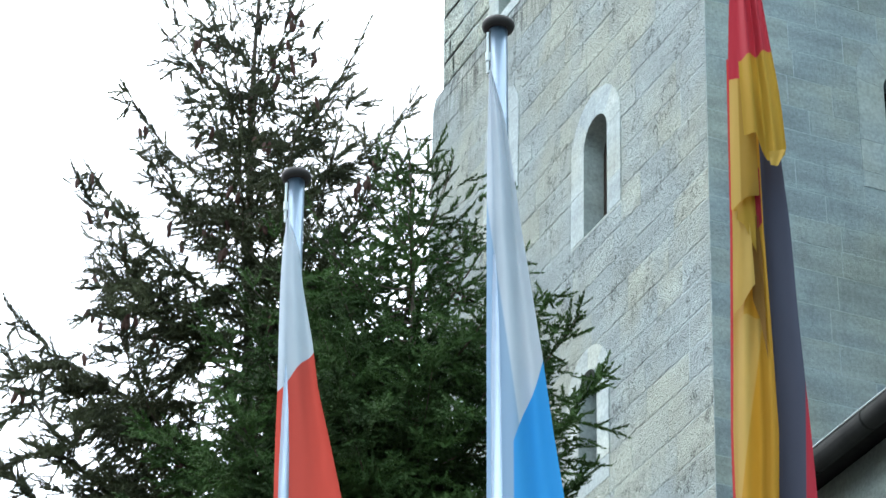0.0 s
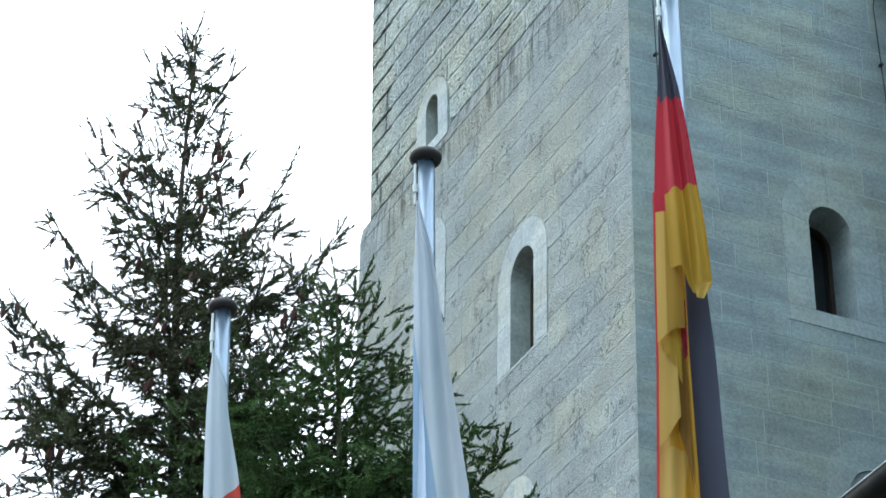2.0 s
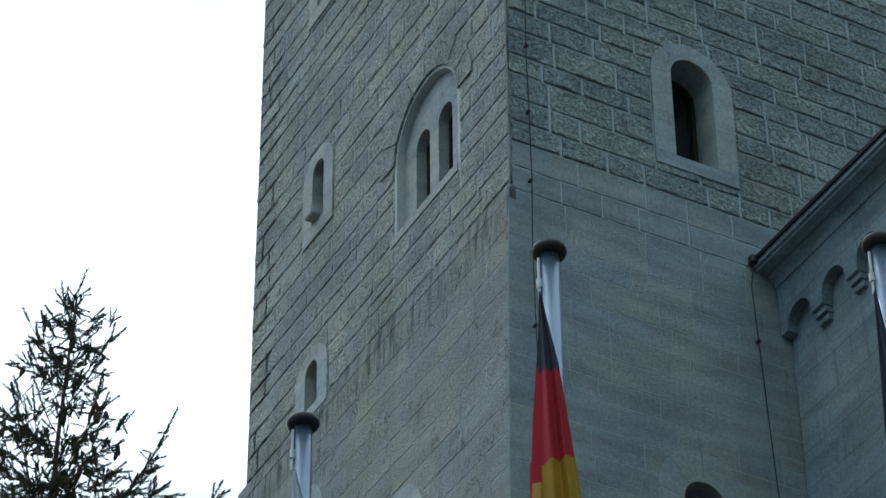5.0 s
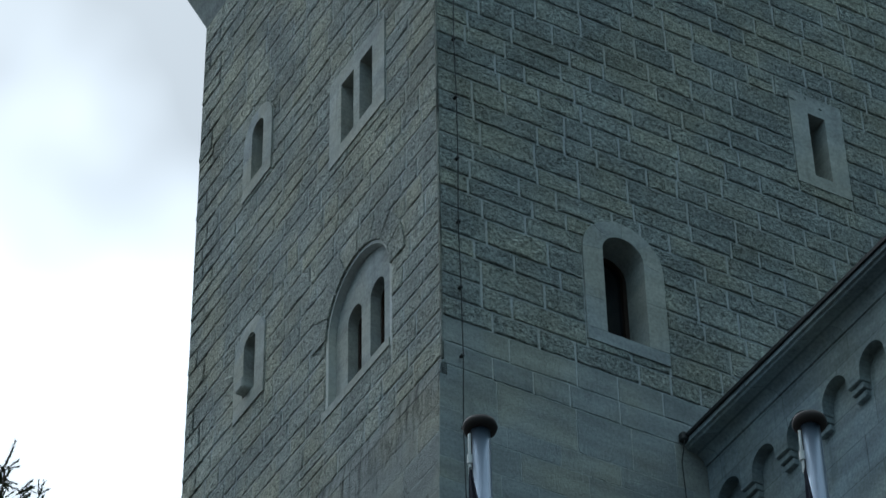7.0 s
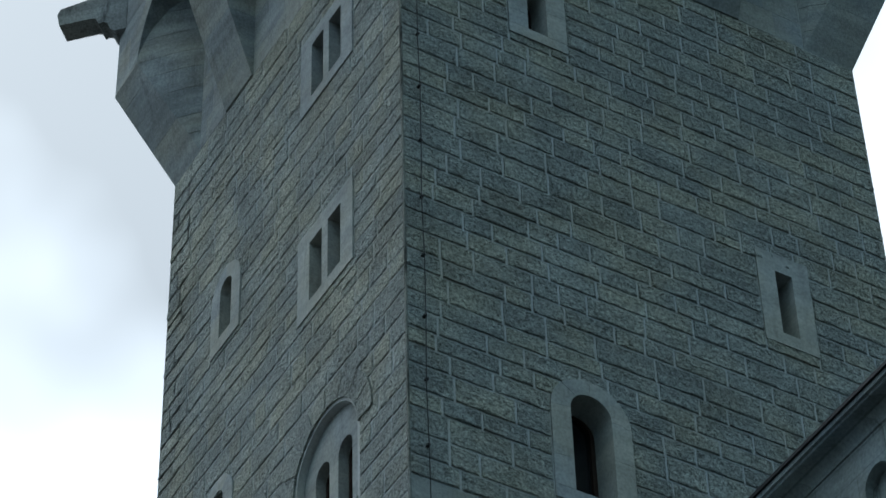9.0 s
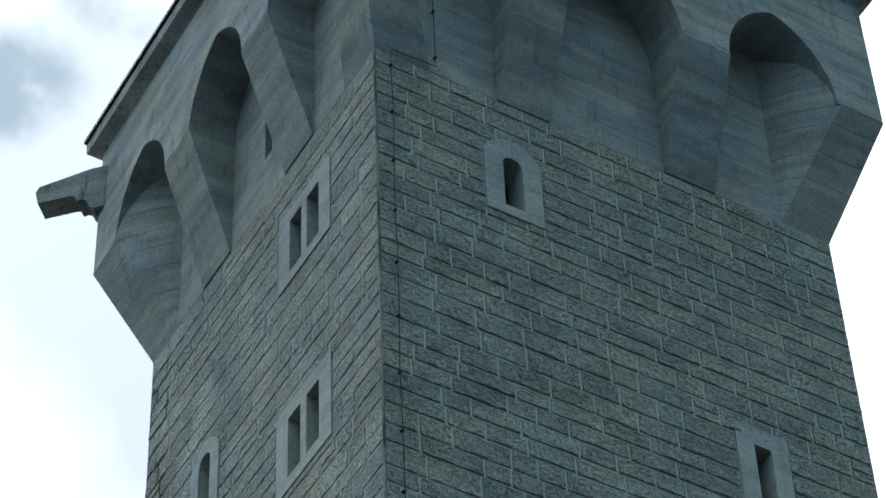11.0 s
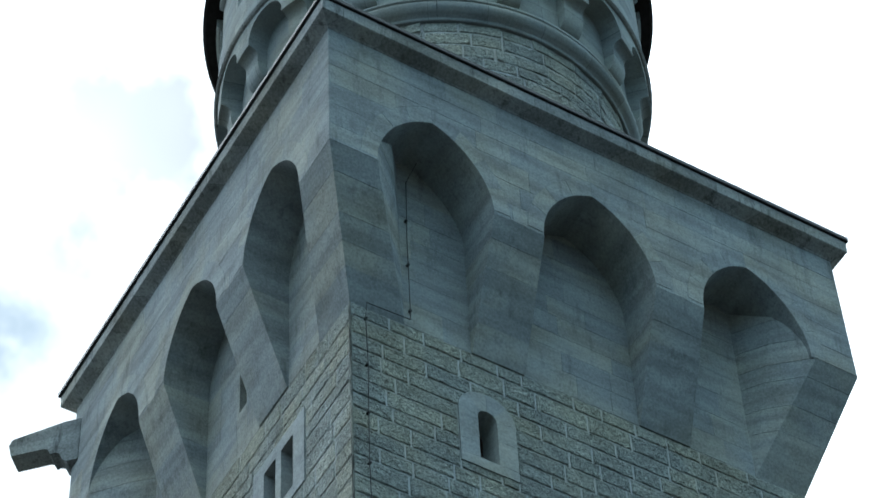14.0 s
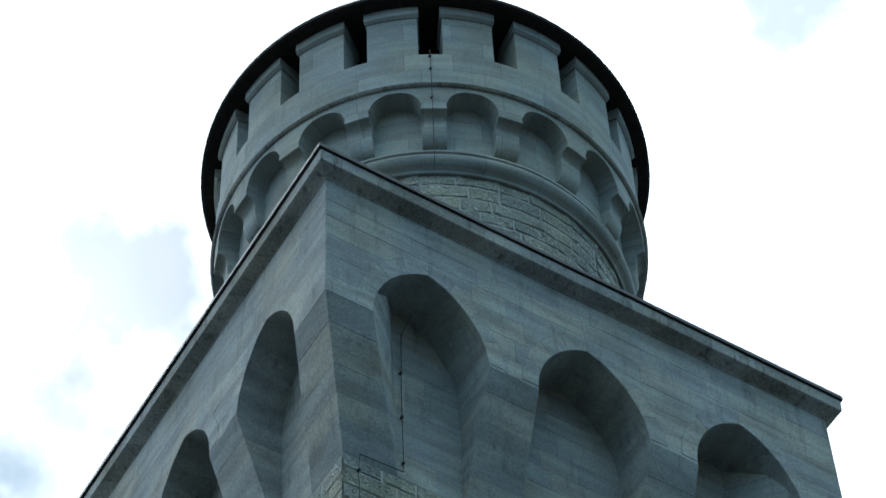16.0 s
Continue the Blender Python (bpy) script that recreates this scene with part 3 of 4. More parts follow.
def corner_corbel(x, y, sx, sy, px, py):
    """A corbel that leans out over a corner; sx, sy point away from the tower."""
    pts = [(0.0, 0.0, ZB), (-0.82 * sx, 0, ZB), (0, -0.8 * sy, ZB), (px * sx, py * sy, ZK), (-0.005 * sx, py * sy, ZK), (px * sx, -0.03 * sy, ZK),
           (-0.01 * sx, (py - 0.02) * sy, ZK + 0.5), ((px - 0.02) * sx, -0.03 * sy, ZK + 0.5), (-0.8 * sx, 0, ZK + 1.42), (0, -0.8 * sy, ZK + 1.42), (-0.42 * sx, (py - 0.3) * sy, ZK + 1.02), ((px - 0.3) * sx, -0.42 * sy, ZK + 1.02), (-0.8 * sx, -0.3 * sy, ZB), (-0.3 * sx, -0.8 * sy, ZB)]
    bm = bmesh.new()
    pts = [(x + a, y + b, z) for a, b, z in pts]
    bmesh.ops.convex_hull(bm, input=[bm.verts.new(q) for q in pts])
    core = tpart("corbel", bm, STONE_ASHLAR, label="corbel leaning out over a corner of the tower")
    stones_of(pts, [ZB] + [ZB + (ZK - ZB) * (k + random.uniform(-0.25, 0.25)) / 5 for k in range(1, 5)] + [ZK, ZK + 0.45, ZK + 0.95, ZK + 1.42], core)
    return core


corner_corbel(0, 0, -1, -1, PX, PY)
corner_corbel(WX, 0, 1, -1, PX, PY)
corner_corbel(0, WY, -1, 1, PX, PX)
bm = bmesh.new()
box(bm, WX, WX + PX, 0.004, WY + PX, ZK, ZF)
tpart("crown_wall", bm, STONE_CROWN)
bm = bmesh.new()
box(bm, 0.004, WX - 0.004, WY, WY + PX, ZK, ZF)
tpart("crown_wall", bm, STONE_CROWN)
# cornice with a slanting underside and metal flashing
bm = bmesh.new()
rows = []
for z, o in ((ZE - 0.06, 0.195), (ZE - 0.09, 0.205), (ZE - 0.315, 0.20), (ZE - 0.33, 0.185), (ZF + 0.01, 0.02), (ZF - 0.01, 0.012)):
    rows.append([bm.verts.new(p) for p in ((-PX - o, -PY - o, z), (WX + PX + o, -PY - o, z), (WX + PX + o, WY + PX + o, z), (-PX - o, WY + PX + o, z))])
for a, b in zip(rows, rows[1:]):
    for k in range(4):
        bm.faces.new((a[k], a[(k + 1) % 4], b[(k + 1) % 4], b[k]))
bm.faces.new(rows[0])
bm.faces.new(rows[-1])
cornice = tpart("cornice", bm, SOOT_STONE, label="stained projecting stone cornice")
bm = bmesh.new()
box(bm, -PX - 0.245, WX + PX + 0.245, -PY - 0.24, WY + PX + 0.245, ZE - 0.058, ZE + 0.03, 0.008)
tpart("flashing", bm, BLACK_METAL, label="black sheet metal edge of the flat roof")
# waterspout on the far corner
bm = bmesh.new()
prof = [(-0.15, 0.58), (-0.15, -0.36), (0.03, -0.36), (0.10, -0.30), (0.16, -0.14), (0.24, -0.10), (0.30, -0.12), (0.36, 0.02), (0.42, 0.04), (0.95, 0.04), (1.0, 0.30), (0.95, 0.42), (0.1, 0.58)]
sp, across = Vector((-0.7071, 0.7071, 0)), Vector((0.7071, 0.7071, 0))
base = Vector((-PX, WY + PX, 36.0))
a = [bm.verts.new(base + sp * u - across * 0.17 + Vector((0, 0, z))) for u, z in prof]
b = [bm.verts.new(base + sp * u + across * 0.17 + Vector((0, 0, z))) for u, z in prof]
bm.faces.new(a)
bm.faces.new(b)
for i in range(len(prof)):
    bm.faces.new((a[i], a[(i + 1) % len(prof)], b[(i + 1) % len(prof)], b[i]))
tpart("waterspout", bm, SOOT_STONE, label="stone waterspout jutting from a corner of the crown")

# ---- round turret ----
CX, CY = WX / 2, WY / 2
turret = thing("turret", "round limestone turret with battlements on the square tower", "turret", (CX, CY, ZE))


def rpart(name, bm, mat, parent=None, label="", smooth=False):
    ob = part(name, bm, mat, parent or turret, label, smooth)
    if parent is None:
        ob.matrix_parent_inverse = Matrix.Translation((-CX, -CY, -ZE))
    return ob


C = (CX, CY)
drum = rpart("drum", lathe([(3.2, ZE), (3.2, 41.1), (2.6, 41.1), (2.6, ZE)], 96, C), MORTAR, label="round drum of rough coursed blocks")
rpart("moulding", lathe([(2.9, 41.0), (3.25, 41.0), (3.27, 41.06), (3.25, 41.09), (3.33, 41.12), (3.39, 41.20), (3.41, 41.28), (3.39, 41.36), (3.33, 41.43), (3.37, 41.44), (3.38, 41.49), (2.9, 41.51)], 120, C), STONE_TURRET, smooth=True,
      label="rounded stone moulding")
rpart("frieze_wall", lathe([(3.30, 41.45), (3.30, 42.98), (3.0, 42.98), (3.0, 41.45)], 120, C), STONE_TURRET)
BAY = 18
PHASE = radians(-120.2)


def ring_band(r0, r1, top, low, n):
    """A ring with a lower edge that follows low(angle)."""
    bm = bmesh.new()
    cols = []
    for i in range(n):
        a = 2 * math.pi * i / n
        ca, sa = math.cos(a + PHASE), math.sin(a + PHASE)
        zl = low(a)
        cols.append([bm.verts.new((CX + r * ca, CY + r * sa, z)) for r, z in ((r1, top), (r1, zl), (r0, zl), (r0, top))])
    for i in range(n):
        a, b = cols[i], cols[(i + 1) % n]
        for k in range(4):
            bm.faces.new((a[k], a[(k + 1) % 4], b[(k + 1) % 4], b[k]))
    return bm


def frieze_edge(a):
    step = 2 * math.pi / BAY
    off = abs((a % step) - step / 2) / radians(6.6)
    return 42.40 if off >= 1 else 42.44 + 0.42 * math.sqrt(max(0.0, 1 - off ** 2.3))


rpart("arcade", ring_band(3.22, 3.66, 43.0, frieze_edge, BAY * 20), STONE_TURRET, label="round arch frieze")
rpart("string_course", lathe([(3.6, 42.95), (3.70, 42.97), (3.73, 43.01), (3.70, 43.05), (3.6, 43.05)], 120, C), SOOT_STONE)
rpart("parapet", lathe([(3.67, 43.0), (3.67, 44.0), (3.1, 44.0), (3.1, 43.0)], 120, C), STONE_TURRET)


def on_ring(bm, prof, a0, a1, n):
    """A closed profile of (radius, height) swept between two angles."""
    rows = [[bm.verts.new((CX + r * math.cos(a0 + (a1 - a0) * i / n), CY + r * math.sin(a0 + (a1 - a0) * i / n), z)) for r, z in prof] for i in range(n + 1)]
    m = len(prof)
    for a, b in zip(rows, rows[1:]):
        for k in range(m):
            bm.faces.new((a[k], a[(k + 1) % m], b[(k + 1) % m], b[k]))
    bm.faces.new(rows[0])
    bm.faces.new(rows[-1])
    return bm


for i in range(BAY):
    mid = PHASE + 2 * math.pi * i / BAY
    h = radians(3.3)
    prof = [(3.2, 42.40), (3.66, 42.40), (3.66, 42.31), (3.645, 42.30)] + [(3.645 - 0.16 * math.sin(math.pi / 2 * q / 6), 42.30 - 0.16 * (1 - math.cos(math.pi / 2 * q / 6))) for q in range(1, 7)] + [(3.33 + 0.155 * math.cos(math.pi / 2 * q / 9), 42.02 - 0.40 * math.sin(math.pi / 2 * q / 9)) for q in range(10)] + [(3.2, 41.62)]
    rpart("corbel", on_ring(bmesh.new(), prof, mid - h, mid + h, 4), STONE_TURRET)
    a0, a1 = mid + radians(3.25), mid + radians(16.75)
    m = rpart("merlon", on_ring(bmesh.new(), [(3.1, 44.0), (3.67, 44.0), (3.67, 45.20), (3.1, 45.20)], a0, a1, 8), STONE_TURRET)
    e = radians(0.5)
    part("cap", on_ring(bmesh.new(), [(3.05, 45.20), (3.69, 45.20), (3.74, 45.25), (3.74, 45.48), (3.05, 45.48)], a0 - e, a1 + e, 8), STONE_TURRET, m)
random.seed(17)
joints = [0.0]
while joints[-1] < 360 - 16:
    joints.append(joints[-1] + random.uniform(9, 21))
for a0, a1 in zip(joints, joints[1:] + [360.0]):
    rpart("stone", on_ring(bmesh.new(), [(3.6, 43.06), (3.675, 43.06), (3.675, 43.995), (3.6, 43.995)], radians(a0 + 0.07), radians(a1 - 0.07), 6), STONE_TURRET)
rpart("inner_drum", lathe([(2.75, 44.1), (2.75, 45.6), (2.4, 45.6), (2.4, 44.1)], 64, C), ROOF_WOOD)
rpart("roof", lathe([(2.4, 45.50), (3.93, 45.49), (3.98, 45.52), (3.98, 45.60), (3.93, 45.64), (0.02, 49.6)], 96, C), ROOF_WOOD, label="dark conical roof with a wide overhang")

# ---- courses of blocks ----
def block_meshes(name, mat, rough, count, chamfer):
    """Unit blocks, face outward along -y, to be stretched to size."""
    made = []
    for k in range(count):
        us = (0, 0.03, 0.19, 0.35, 0.52, 0.68, 0.83, 0.97, 1) if rough else (0, 1)
        vs = (0, 0.045, 0.4, 0.93, 1) if rough else (0, 1)
        swell = (0.95, 1.35, 1.1, 0.95, 0.3)   # the lower edge stands out most
        nx, nz = len(us) - 1, len(vs) - 1
        bm = bmesh.new()
        grid = []
        for j in range(nz + 1):
            row = []
            for i in range(nx + 1):
                ends, rims = i in (0, nx), j in (0, nz)
                uu, vv = us[i], vs[j]
                dd = 1.0
                if rough:
                    dd = swell[j] * (0.5 if ends else random.uniform(0.5, 1.45))
                    if not (ends or rims):
                        uu += random.uniform(-0.03, 0.03)
                        vv += random.uniform(-0.015, 0.03)
                    elif j == 0 and not ends:
                        vv += random.uniform(-0.012, 0.03)
                row.append(bm.verts.new((uu - 0.5, -dd, vv - 0.5)))
            grid.append(row)
        for j in range(nz):
            for i in range(nx):
                bm.faces.new((grid[j][i], grid[j][i + 1], grid[j + 1][i + 1], grid[j + 1][i]))
        rim = [grid[0][i] for i in range(nx + 1)] + [grid[j][nx] for j in range(1, nz + 1)] + [grid[nz][i] for i in range(nx - 1, -1, -1)] + [grid[j][0] for j in range(nz - 1, 0, -1)]
        base = [bm.verts.new((v.co.x * chamfer, 0.25, v.co.z * chamfer)) for v in rim]
        for i in range(len(rim)):
            bm.faces.new((rim[i], base[i], base[(i + 1) % len(rim)], rim[(i + 1) % len(rim)]))
        bmesh.ops.recalc_face_normals(bm, faces=bm.faces)
        me = bpy.data.meshes.new(name)
        bm.to_mesh(me)
        bm.free()
        me.materials.append(mat)
        made.append(me)
    return made


ROUGH_SET = block_meshes("rough_block", STONE_ROUGH, True, 14, 1.0)
SMOOTH_SET = block_meshes("smooth_block", STONE_SMOOTH, False, 1, 1.0)
HALF_SET = block_meshes("half_rough_block", STONE_SMOOTH, True, 8, 1.0)
WORN_SET = block_meshes("worn_block", STONE_WORN, True, 10, 1.0)


def half_width(w, z):
    """Half width of a window's surround at the height z."""
    face, shape, c, hw, z0, z1, shw, s0, s1 = w
    if shape == "twin":
        if s0 < z < s1 - shw - 0.05:
            return shw + 0.015
        shw, s1 = shw + 0.37, s1 + 0.37
    if z <= s0 or z >= s1:
        return 0.0
    if shape in ("square", "pair") or z < s1 - shw:
        return shw
    return math.sqrt(max(0.0, shw ** 2 - (z - s1 + shw) ** 2))


def spans(face, za, zb, width, u_lo=0.0):
    """The stretches of a course left free by the windows."""
    cuts = []
    for w in WINDOWS:
        if w[0] == face:
            hs = [half_width(w, z) for z in (za + 0.02, zb - 0.02)]
            h = max(hs) if zb > w[7] > za else min(hs)
            if h > 0.03:
                cuts.append((w[2] - h, w[2] + h))
    out, u = [], u_lo
    for a, b in sorted(cuts):
        if a > u + 0.04:
            out.append((u, a))
        u = max(u, b)
    out.append((u, width))
    return out


def lay(face, parent, meshes, z0, z1, low, high, short, long, gap, proud, width, u_lo=0.0, limit=640, level=1.0, sneck=0.0):
    """Blocks in courses on a face; past the limit they are joined."""
    made = []
    for za, zb in courses(z0, z1, low, high):
        for a, b in spans(face, za, zb, width, u_lo - batter(za) if face == "front" and z1 <= ZR else u_lo):
            for ua, ub in split(a, b, short, long):
                if zb - za > 0.30 and ub - ua < 0.6 and random.random() < sneck:
                    zm = za + (zb - za) * random.uniform(0.4, 0.6)
                    made += [(ua, ub, za, zm), (ua, ub, zm, zb)]
                else:
                    made.append((ua, ub, za, zb))
        for w in WINDOWS:   # cut blocks under a window's foot
            if w[0] == face and za < w[7] - 0.05 and zb > w[7]:
                h = max(half_width(w, za + 0.02), half_width(w, zb - 0.02))
                made += [(ua, ub, za, w[7] + gap / 2) for ua, ub in split(w[2] - h, min(w[2] + h, width), short, long)]
    turn = Matrix.Identity(4) if face == "front" else Matrix.Rotation(-math.pi / 2, 4, "Z")
    to = front if face == "front" else flank
    joined = bmesh.new()
    for i, (ua, ub, za, zb) in enumerate(made):
        d = faced(face, (za + zb) / 2)
        at = to((ua + ub) / 2, (za + zb) / 2, d)
        tilt = Matrix.Identity(4)
        if face == "flank" and z1 < ZR:
            at.x -= batter((za + zb) / 2)
            tilt = Matrix.Rotation(math.atan(BATTER), 4, "Y")
        m = Matrix.Translation(at) @ tilt @ turn @ Matrix.Diagonal((ub - ua - gap, proud * random.uniform(0.8, 1.2), zb - za - gap * level, 1))
        me = random.choice(meshes)
        if i < limit:
            ob = part("block", me, None, parent)
            ob.matrix_basis = m
        else:
            first = len(joined.verts)
            joined.from_mesh(me)
            joined.verts.ensure_lookup_table()
            bmesh.ops.transform(joined, matrix=m, verts=joined.verts[first:])
    if len(made) > limit:
        tagged(part("blocks", joined, meshes[0].materials[0], parent), kind="stuff")
    else:
        joined.free()


random.seed(4)
lay("front", walls["front"], HALF_SET, ZR + 0.0, ZR + 0.66, 0.30, 0.36, 0.42, 0.95, 0.020, 0.006, WX, -0.02, 640, 0.7, 0.0)
lay("front", walls["front"], ROUGH_SET, ZR + 0.66, ZB, 0.25, 0.38, 0.36, 0.86, 0.034, 0.0150, WX, -0.02, 640, 0.70, 0.09)
lay("flank", walls["flank"], ROUGH_SET, ZR + 0.10, ZB, 0.25, 0.39, 0.30, 0.74, 0.034, 0.0105, WY, 0.0, 640, 0.75, 0.09)
lay("front", walls["front_low"], SMOOTH_SET, 9.0, ZR, 0.25, 0.42, 0.40, 1.0, 0.013, 0.0022, 3.5, -LOW, 640, 1.0, 0.09)
lay("flank", walls["flank_low"], WORN_SET, 9.0, ZR - 0.14, 0.28, 0.44, 0.42, 0.95, 0.012, 0.0032, WY + 0.22)
# blocks round the drum
random.seed(9)
for za, zb in courses(ZE, 41.02, 0.28, 0.38):
    n = 30
    shift = random.uniform(0, 1)
    cutsa = [2 * math.pi * (i + shift + random.uniform(-0.22, 0.22)) / n for i in range(n)]
    for i in range(n):
        a, b = cutsa[i], cutsa[(i + 1) % n] + (2 * math.pi if i == n - 1 else 0)
        mid = (a + b) / 2
        ob = part("block", random.choice(ROUGH_SET), None, drum)
        ob.matrix_basis = Matrix.Translation((CX + 3.19 * math.cos(mid), CY + 3.19 * math.sin(mid), (za + zb) / 2)) @ Matrix.Rotation(mid + math.pi / 2, 4, "Z") @ Matrix.Diagonal((3.2 * (b - a) - 0.034, 0.015, zb - za - 0.03, 1))

# pale drafted margin at the corner
bm = bmesh.new()
box(bm, -0.021, 0.008, -0.021, 0.008, ZR + 0.05, ZB, 0.006)
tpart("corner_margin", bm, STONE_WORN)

# ---- lightning cables ----
def cable(pts, label, clips=()):
    t = thing("lightning_cable", label, "cable", pts[0])
    inv = Matrix.Translation(-Vector(pts[0]))
    c = part("wire", tube(bmesh.new(), pts, 0.0065), CABLE, t)
    c.matrix_parent_inverse = inv
    for p in clips:
        bm = bmesh.new()
        x, y, z = p
        box(bm, x - 0.018, x + 0.018, y - 0.018, y + 0.04, z - 0.014, z + 0.014, 0.004)
        part("clip", bm, CABLE, t).matrix_parent_inverse = inv
    return t


zs = [9 + 0.95 * i for i in range(25)]
cable([(0.17, -0.06, 9)] + [(0.20 + 0.012 * math.sin(z * 2.1), -0.075, z) for z in zs[1:]] + [(0.21, -0.08, ZB + 0.02), (0.88, -0.08, ZB + 0.06), (0.90, -0.05, ZB + 0.2), (0.90, -0.05, 34.0), (0.92, -0.06, 35.3), (0.96, -0.3, 35.5)],
      "thin dark lightning cable clipped to the tower wall", [(0.20, -0.07, z) for z in zs[1:]] + [(0.90, -0.05, z) for z in (32.4, 33.4, 34.4)])
cable([(3.14, -0.05, 12), (3.10, -0.05, 16.6), (3.0, -0.05, 19), (2.93, -0.05, 20.95), (2.96, -0.10, 21.25), (3.06, -0.16, 21.3)],
      "thin dark lightning cable beside the eave", [(3.11, -0.05, 15.0), (3.1, -0.05, 16.4), (3.03, -0.05, 18.2), (2.96, -0.05, 20.2)])
a = radians(-120.5)
ca, sa = math.cos(a), math.sin(a)
cable([(CX + r * ca, CY + r * sa, z) for r, z in ((3.05, 37.6), (3.05, 40.9), (3.14, 41.0), (3.44, 41.2), (3.46, 41.45), (3.44, 41.6), (3.56, 41.9), (3.70, 42.3), (3.72, 42.9), (3.77, 43.06), (3.71, 43.2), (3.70, 44.1))],
      "thin dark lightning cable down the turret", [(CX + 3.7 * ca, CY + 3.7 * sa, z) for z in (42.6, 43.5, 43.9)])

# ---- wing with an arched frieze, beside the tower ----
wing = thing("palace_wing", "limestone palace wing with a moulded eave and arch frieze", "building", (8, -5, 0))


def wpart(name, bm, mat, parent=None, label=""):
    ob = part(name, bm, mat, parent or wing, label)
    if parent is None:
        ob.matrix_parent_inverse = Matrix.Translation((-8, 5, 0))
    return ob


WW = 3.42
# the unseen stretch past y = -10 is added to shade the tower's front
bm = bmesh.new()
box(bm, WW, 13, -26, -0.02, 0, 20.15)
wpart("wall", bm, STONE_WING, label="smooth ashlar wall")


def side(u, z, d):
    return Vector((WW - d, u, z))


PITCH = 0.645
pts = [(-0.02, 20.99), (-26.0, 20.99), (-26.0, 20.40)]
n_arch = 40
for i in range(n_arch - 1, -1, -1):
    c = -0.36 - PITCH * i
    pts.append((c - 0.21, 20.39))
    pts += [(c - 0.21 * math.cos(math.pi * k / 10), 20.43 + 0.21 * math.sin(math.pi * k / 10)) for k in range(11)]
    pts.append((c + 0.21, 20.39))
pts.append((-0.02, 20.39))
wpart("arch_frieze", plate(side, pts, [], 0.0, 0.14), STONE_WING)
bm = bmesh.new()
box(bm, WW, 13, -26, -0.02, 20.15, 20.95)
wpart("wall", bm, STONE_WING)
for i in range(n_arch):
    c = -0.36 - PITCH * (i + 0.5)
    bm = bmesh.new()
    for d, z0, z1, h in ((0.14, 20.33, 20.41, 0.11), (0.10, 20.25, 20.33, 0.10), (0.06, 20.17, 20.25, 0.09)):
        box(bm, WW - d, WW + 0.02, c - h, c + h, z0, z1, 0.008)
    wpart("stepped_corbel", bm, STONE_WING)
prof = [(0.0, 20.97), (0.13, 20.97), (0.145, 20.99), (0.145, 21.02), (0.165, 21.025)] + [(0.165 + 0.20 * (1 - math.cos(math.pi / 2 * q / 7)), 21.03 + 0.14 * math.sin(math.pi / 2 * q / 7)) for q in range(8)] + [(0.385, 21.175), (0.395, 21.20), (0.425, 21.205), (0.425, 21.27), (0.0, 21.27)]
bm = bmesh.new()
a = [bm.verts.new(side(-0.02, z, d)) for d, z in prof]
b = [bm.verts.new(side(-26.2, z, d)) for d, z in prof]
bm.faces.new(a)
bm.faces.new(b)
for i in range(len(prof)):
    bm.faces.new((a[i], a[(i + 1) % len(prof)], b[(i + 1) % len(prof)], b[i]))
wpart("eave_cornice", bm, STONE_WING, label="moulded stone eave")
bm = bmesh.new()
prof = [(WW - 0.455, 21.265), (WW - 0.455, 21.31), (8.2, 24.6), (13.4, 21.4), (13.4, 21.265)]
a = [bm.verts.new((x, -0.003, z)) for x, z in prof]
b = [bm.verts.new((x, -26.3, z)) for x, z in prof]
bm.faces.new(a)
bm.faces.new(b)
for i in range(5):
    bm.faces.new((a[i], a[(i + 1) % 5], b[(i + 1) % 5], b[i]))
wpart("roof", bm, BLACK_METAL, label="dark metal roof")
bm = bmesh.new()
box(bm, 2.92, 3.02, -0.12, -0.02, 21.22, 21.34, 0.02)
wpart("gutter_end", bm, CABLE)

# lower lean-to in front of the tower
leanto = thing("lean_to", "low stone annex with a dark overhanging roof", "building", (1.6, -4, 0))
bm = bmesh.new()
box(bm, -0.14, 3.40, -9, -0.03, 0, 12.4)
ob = part("wall", bm, STONE_SMOOTH, leanto)
ob.matrix_parent_inverse = Matrix.Translation((-1.6, 4, 0))
bm = bmesh.new()
prof = [(-0.53, 12.40), (-0.53, 12.46), (3.38, 14.86), (3.38, 14.6), (-0.1, 12.44)]
a = [bm.verts.new((x, -0.03, z)) for x, z in prof]
b = [bm.verts.new((x, -9.5, z)) for x, z in prof]
bm.faces.new(a)
bm.faces.new(b)
for i in range(len(prof)):
    bm.faces.new((a[i], a[(i + 1) % len(prof)], b[(i + 1) % len(prof)], b[i]))
ob = part("roof", bm, ROOF_WOOD, leanto, "dark boarded eave")
gut = part("gutter", tube(bmesh.new(), [(-0.47, -0.05, 12.37), (-0.47, -9.4, 12.37)], 0.10, 14), GUTTER, leanto, "black half-round gutter", True)
gut.matrix_parent_inverse = Matrix.Translation((-1.6, 4, 0))
wire = part("wire", tube(bmesh.new(), [(-0.562, -0.05, 12.43), (-0.562, -9.4, 12.43)], 0.006, 5), PLASTIC, leanto)
wire.matrix_parent_inverse = Matrix.Translation((-1.6, 4, 0))
ob.matrix_parent_inverse = Matrix.Translation((-1.6, 4, 0))
for k in range(11):
    y = -0.35 - 0.86 * k
    hoop = part("gutter_bracket", tube(bmesh.new(), [(-0.47, y, 12.37), (-0.47, y - 0.035, 12.37)], 0.1035, 14), GUTTER, leanto, smooth=True)
    hoop.matrix_parent_inverse = Matrix.Translation((-1.6, 4, 0))


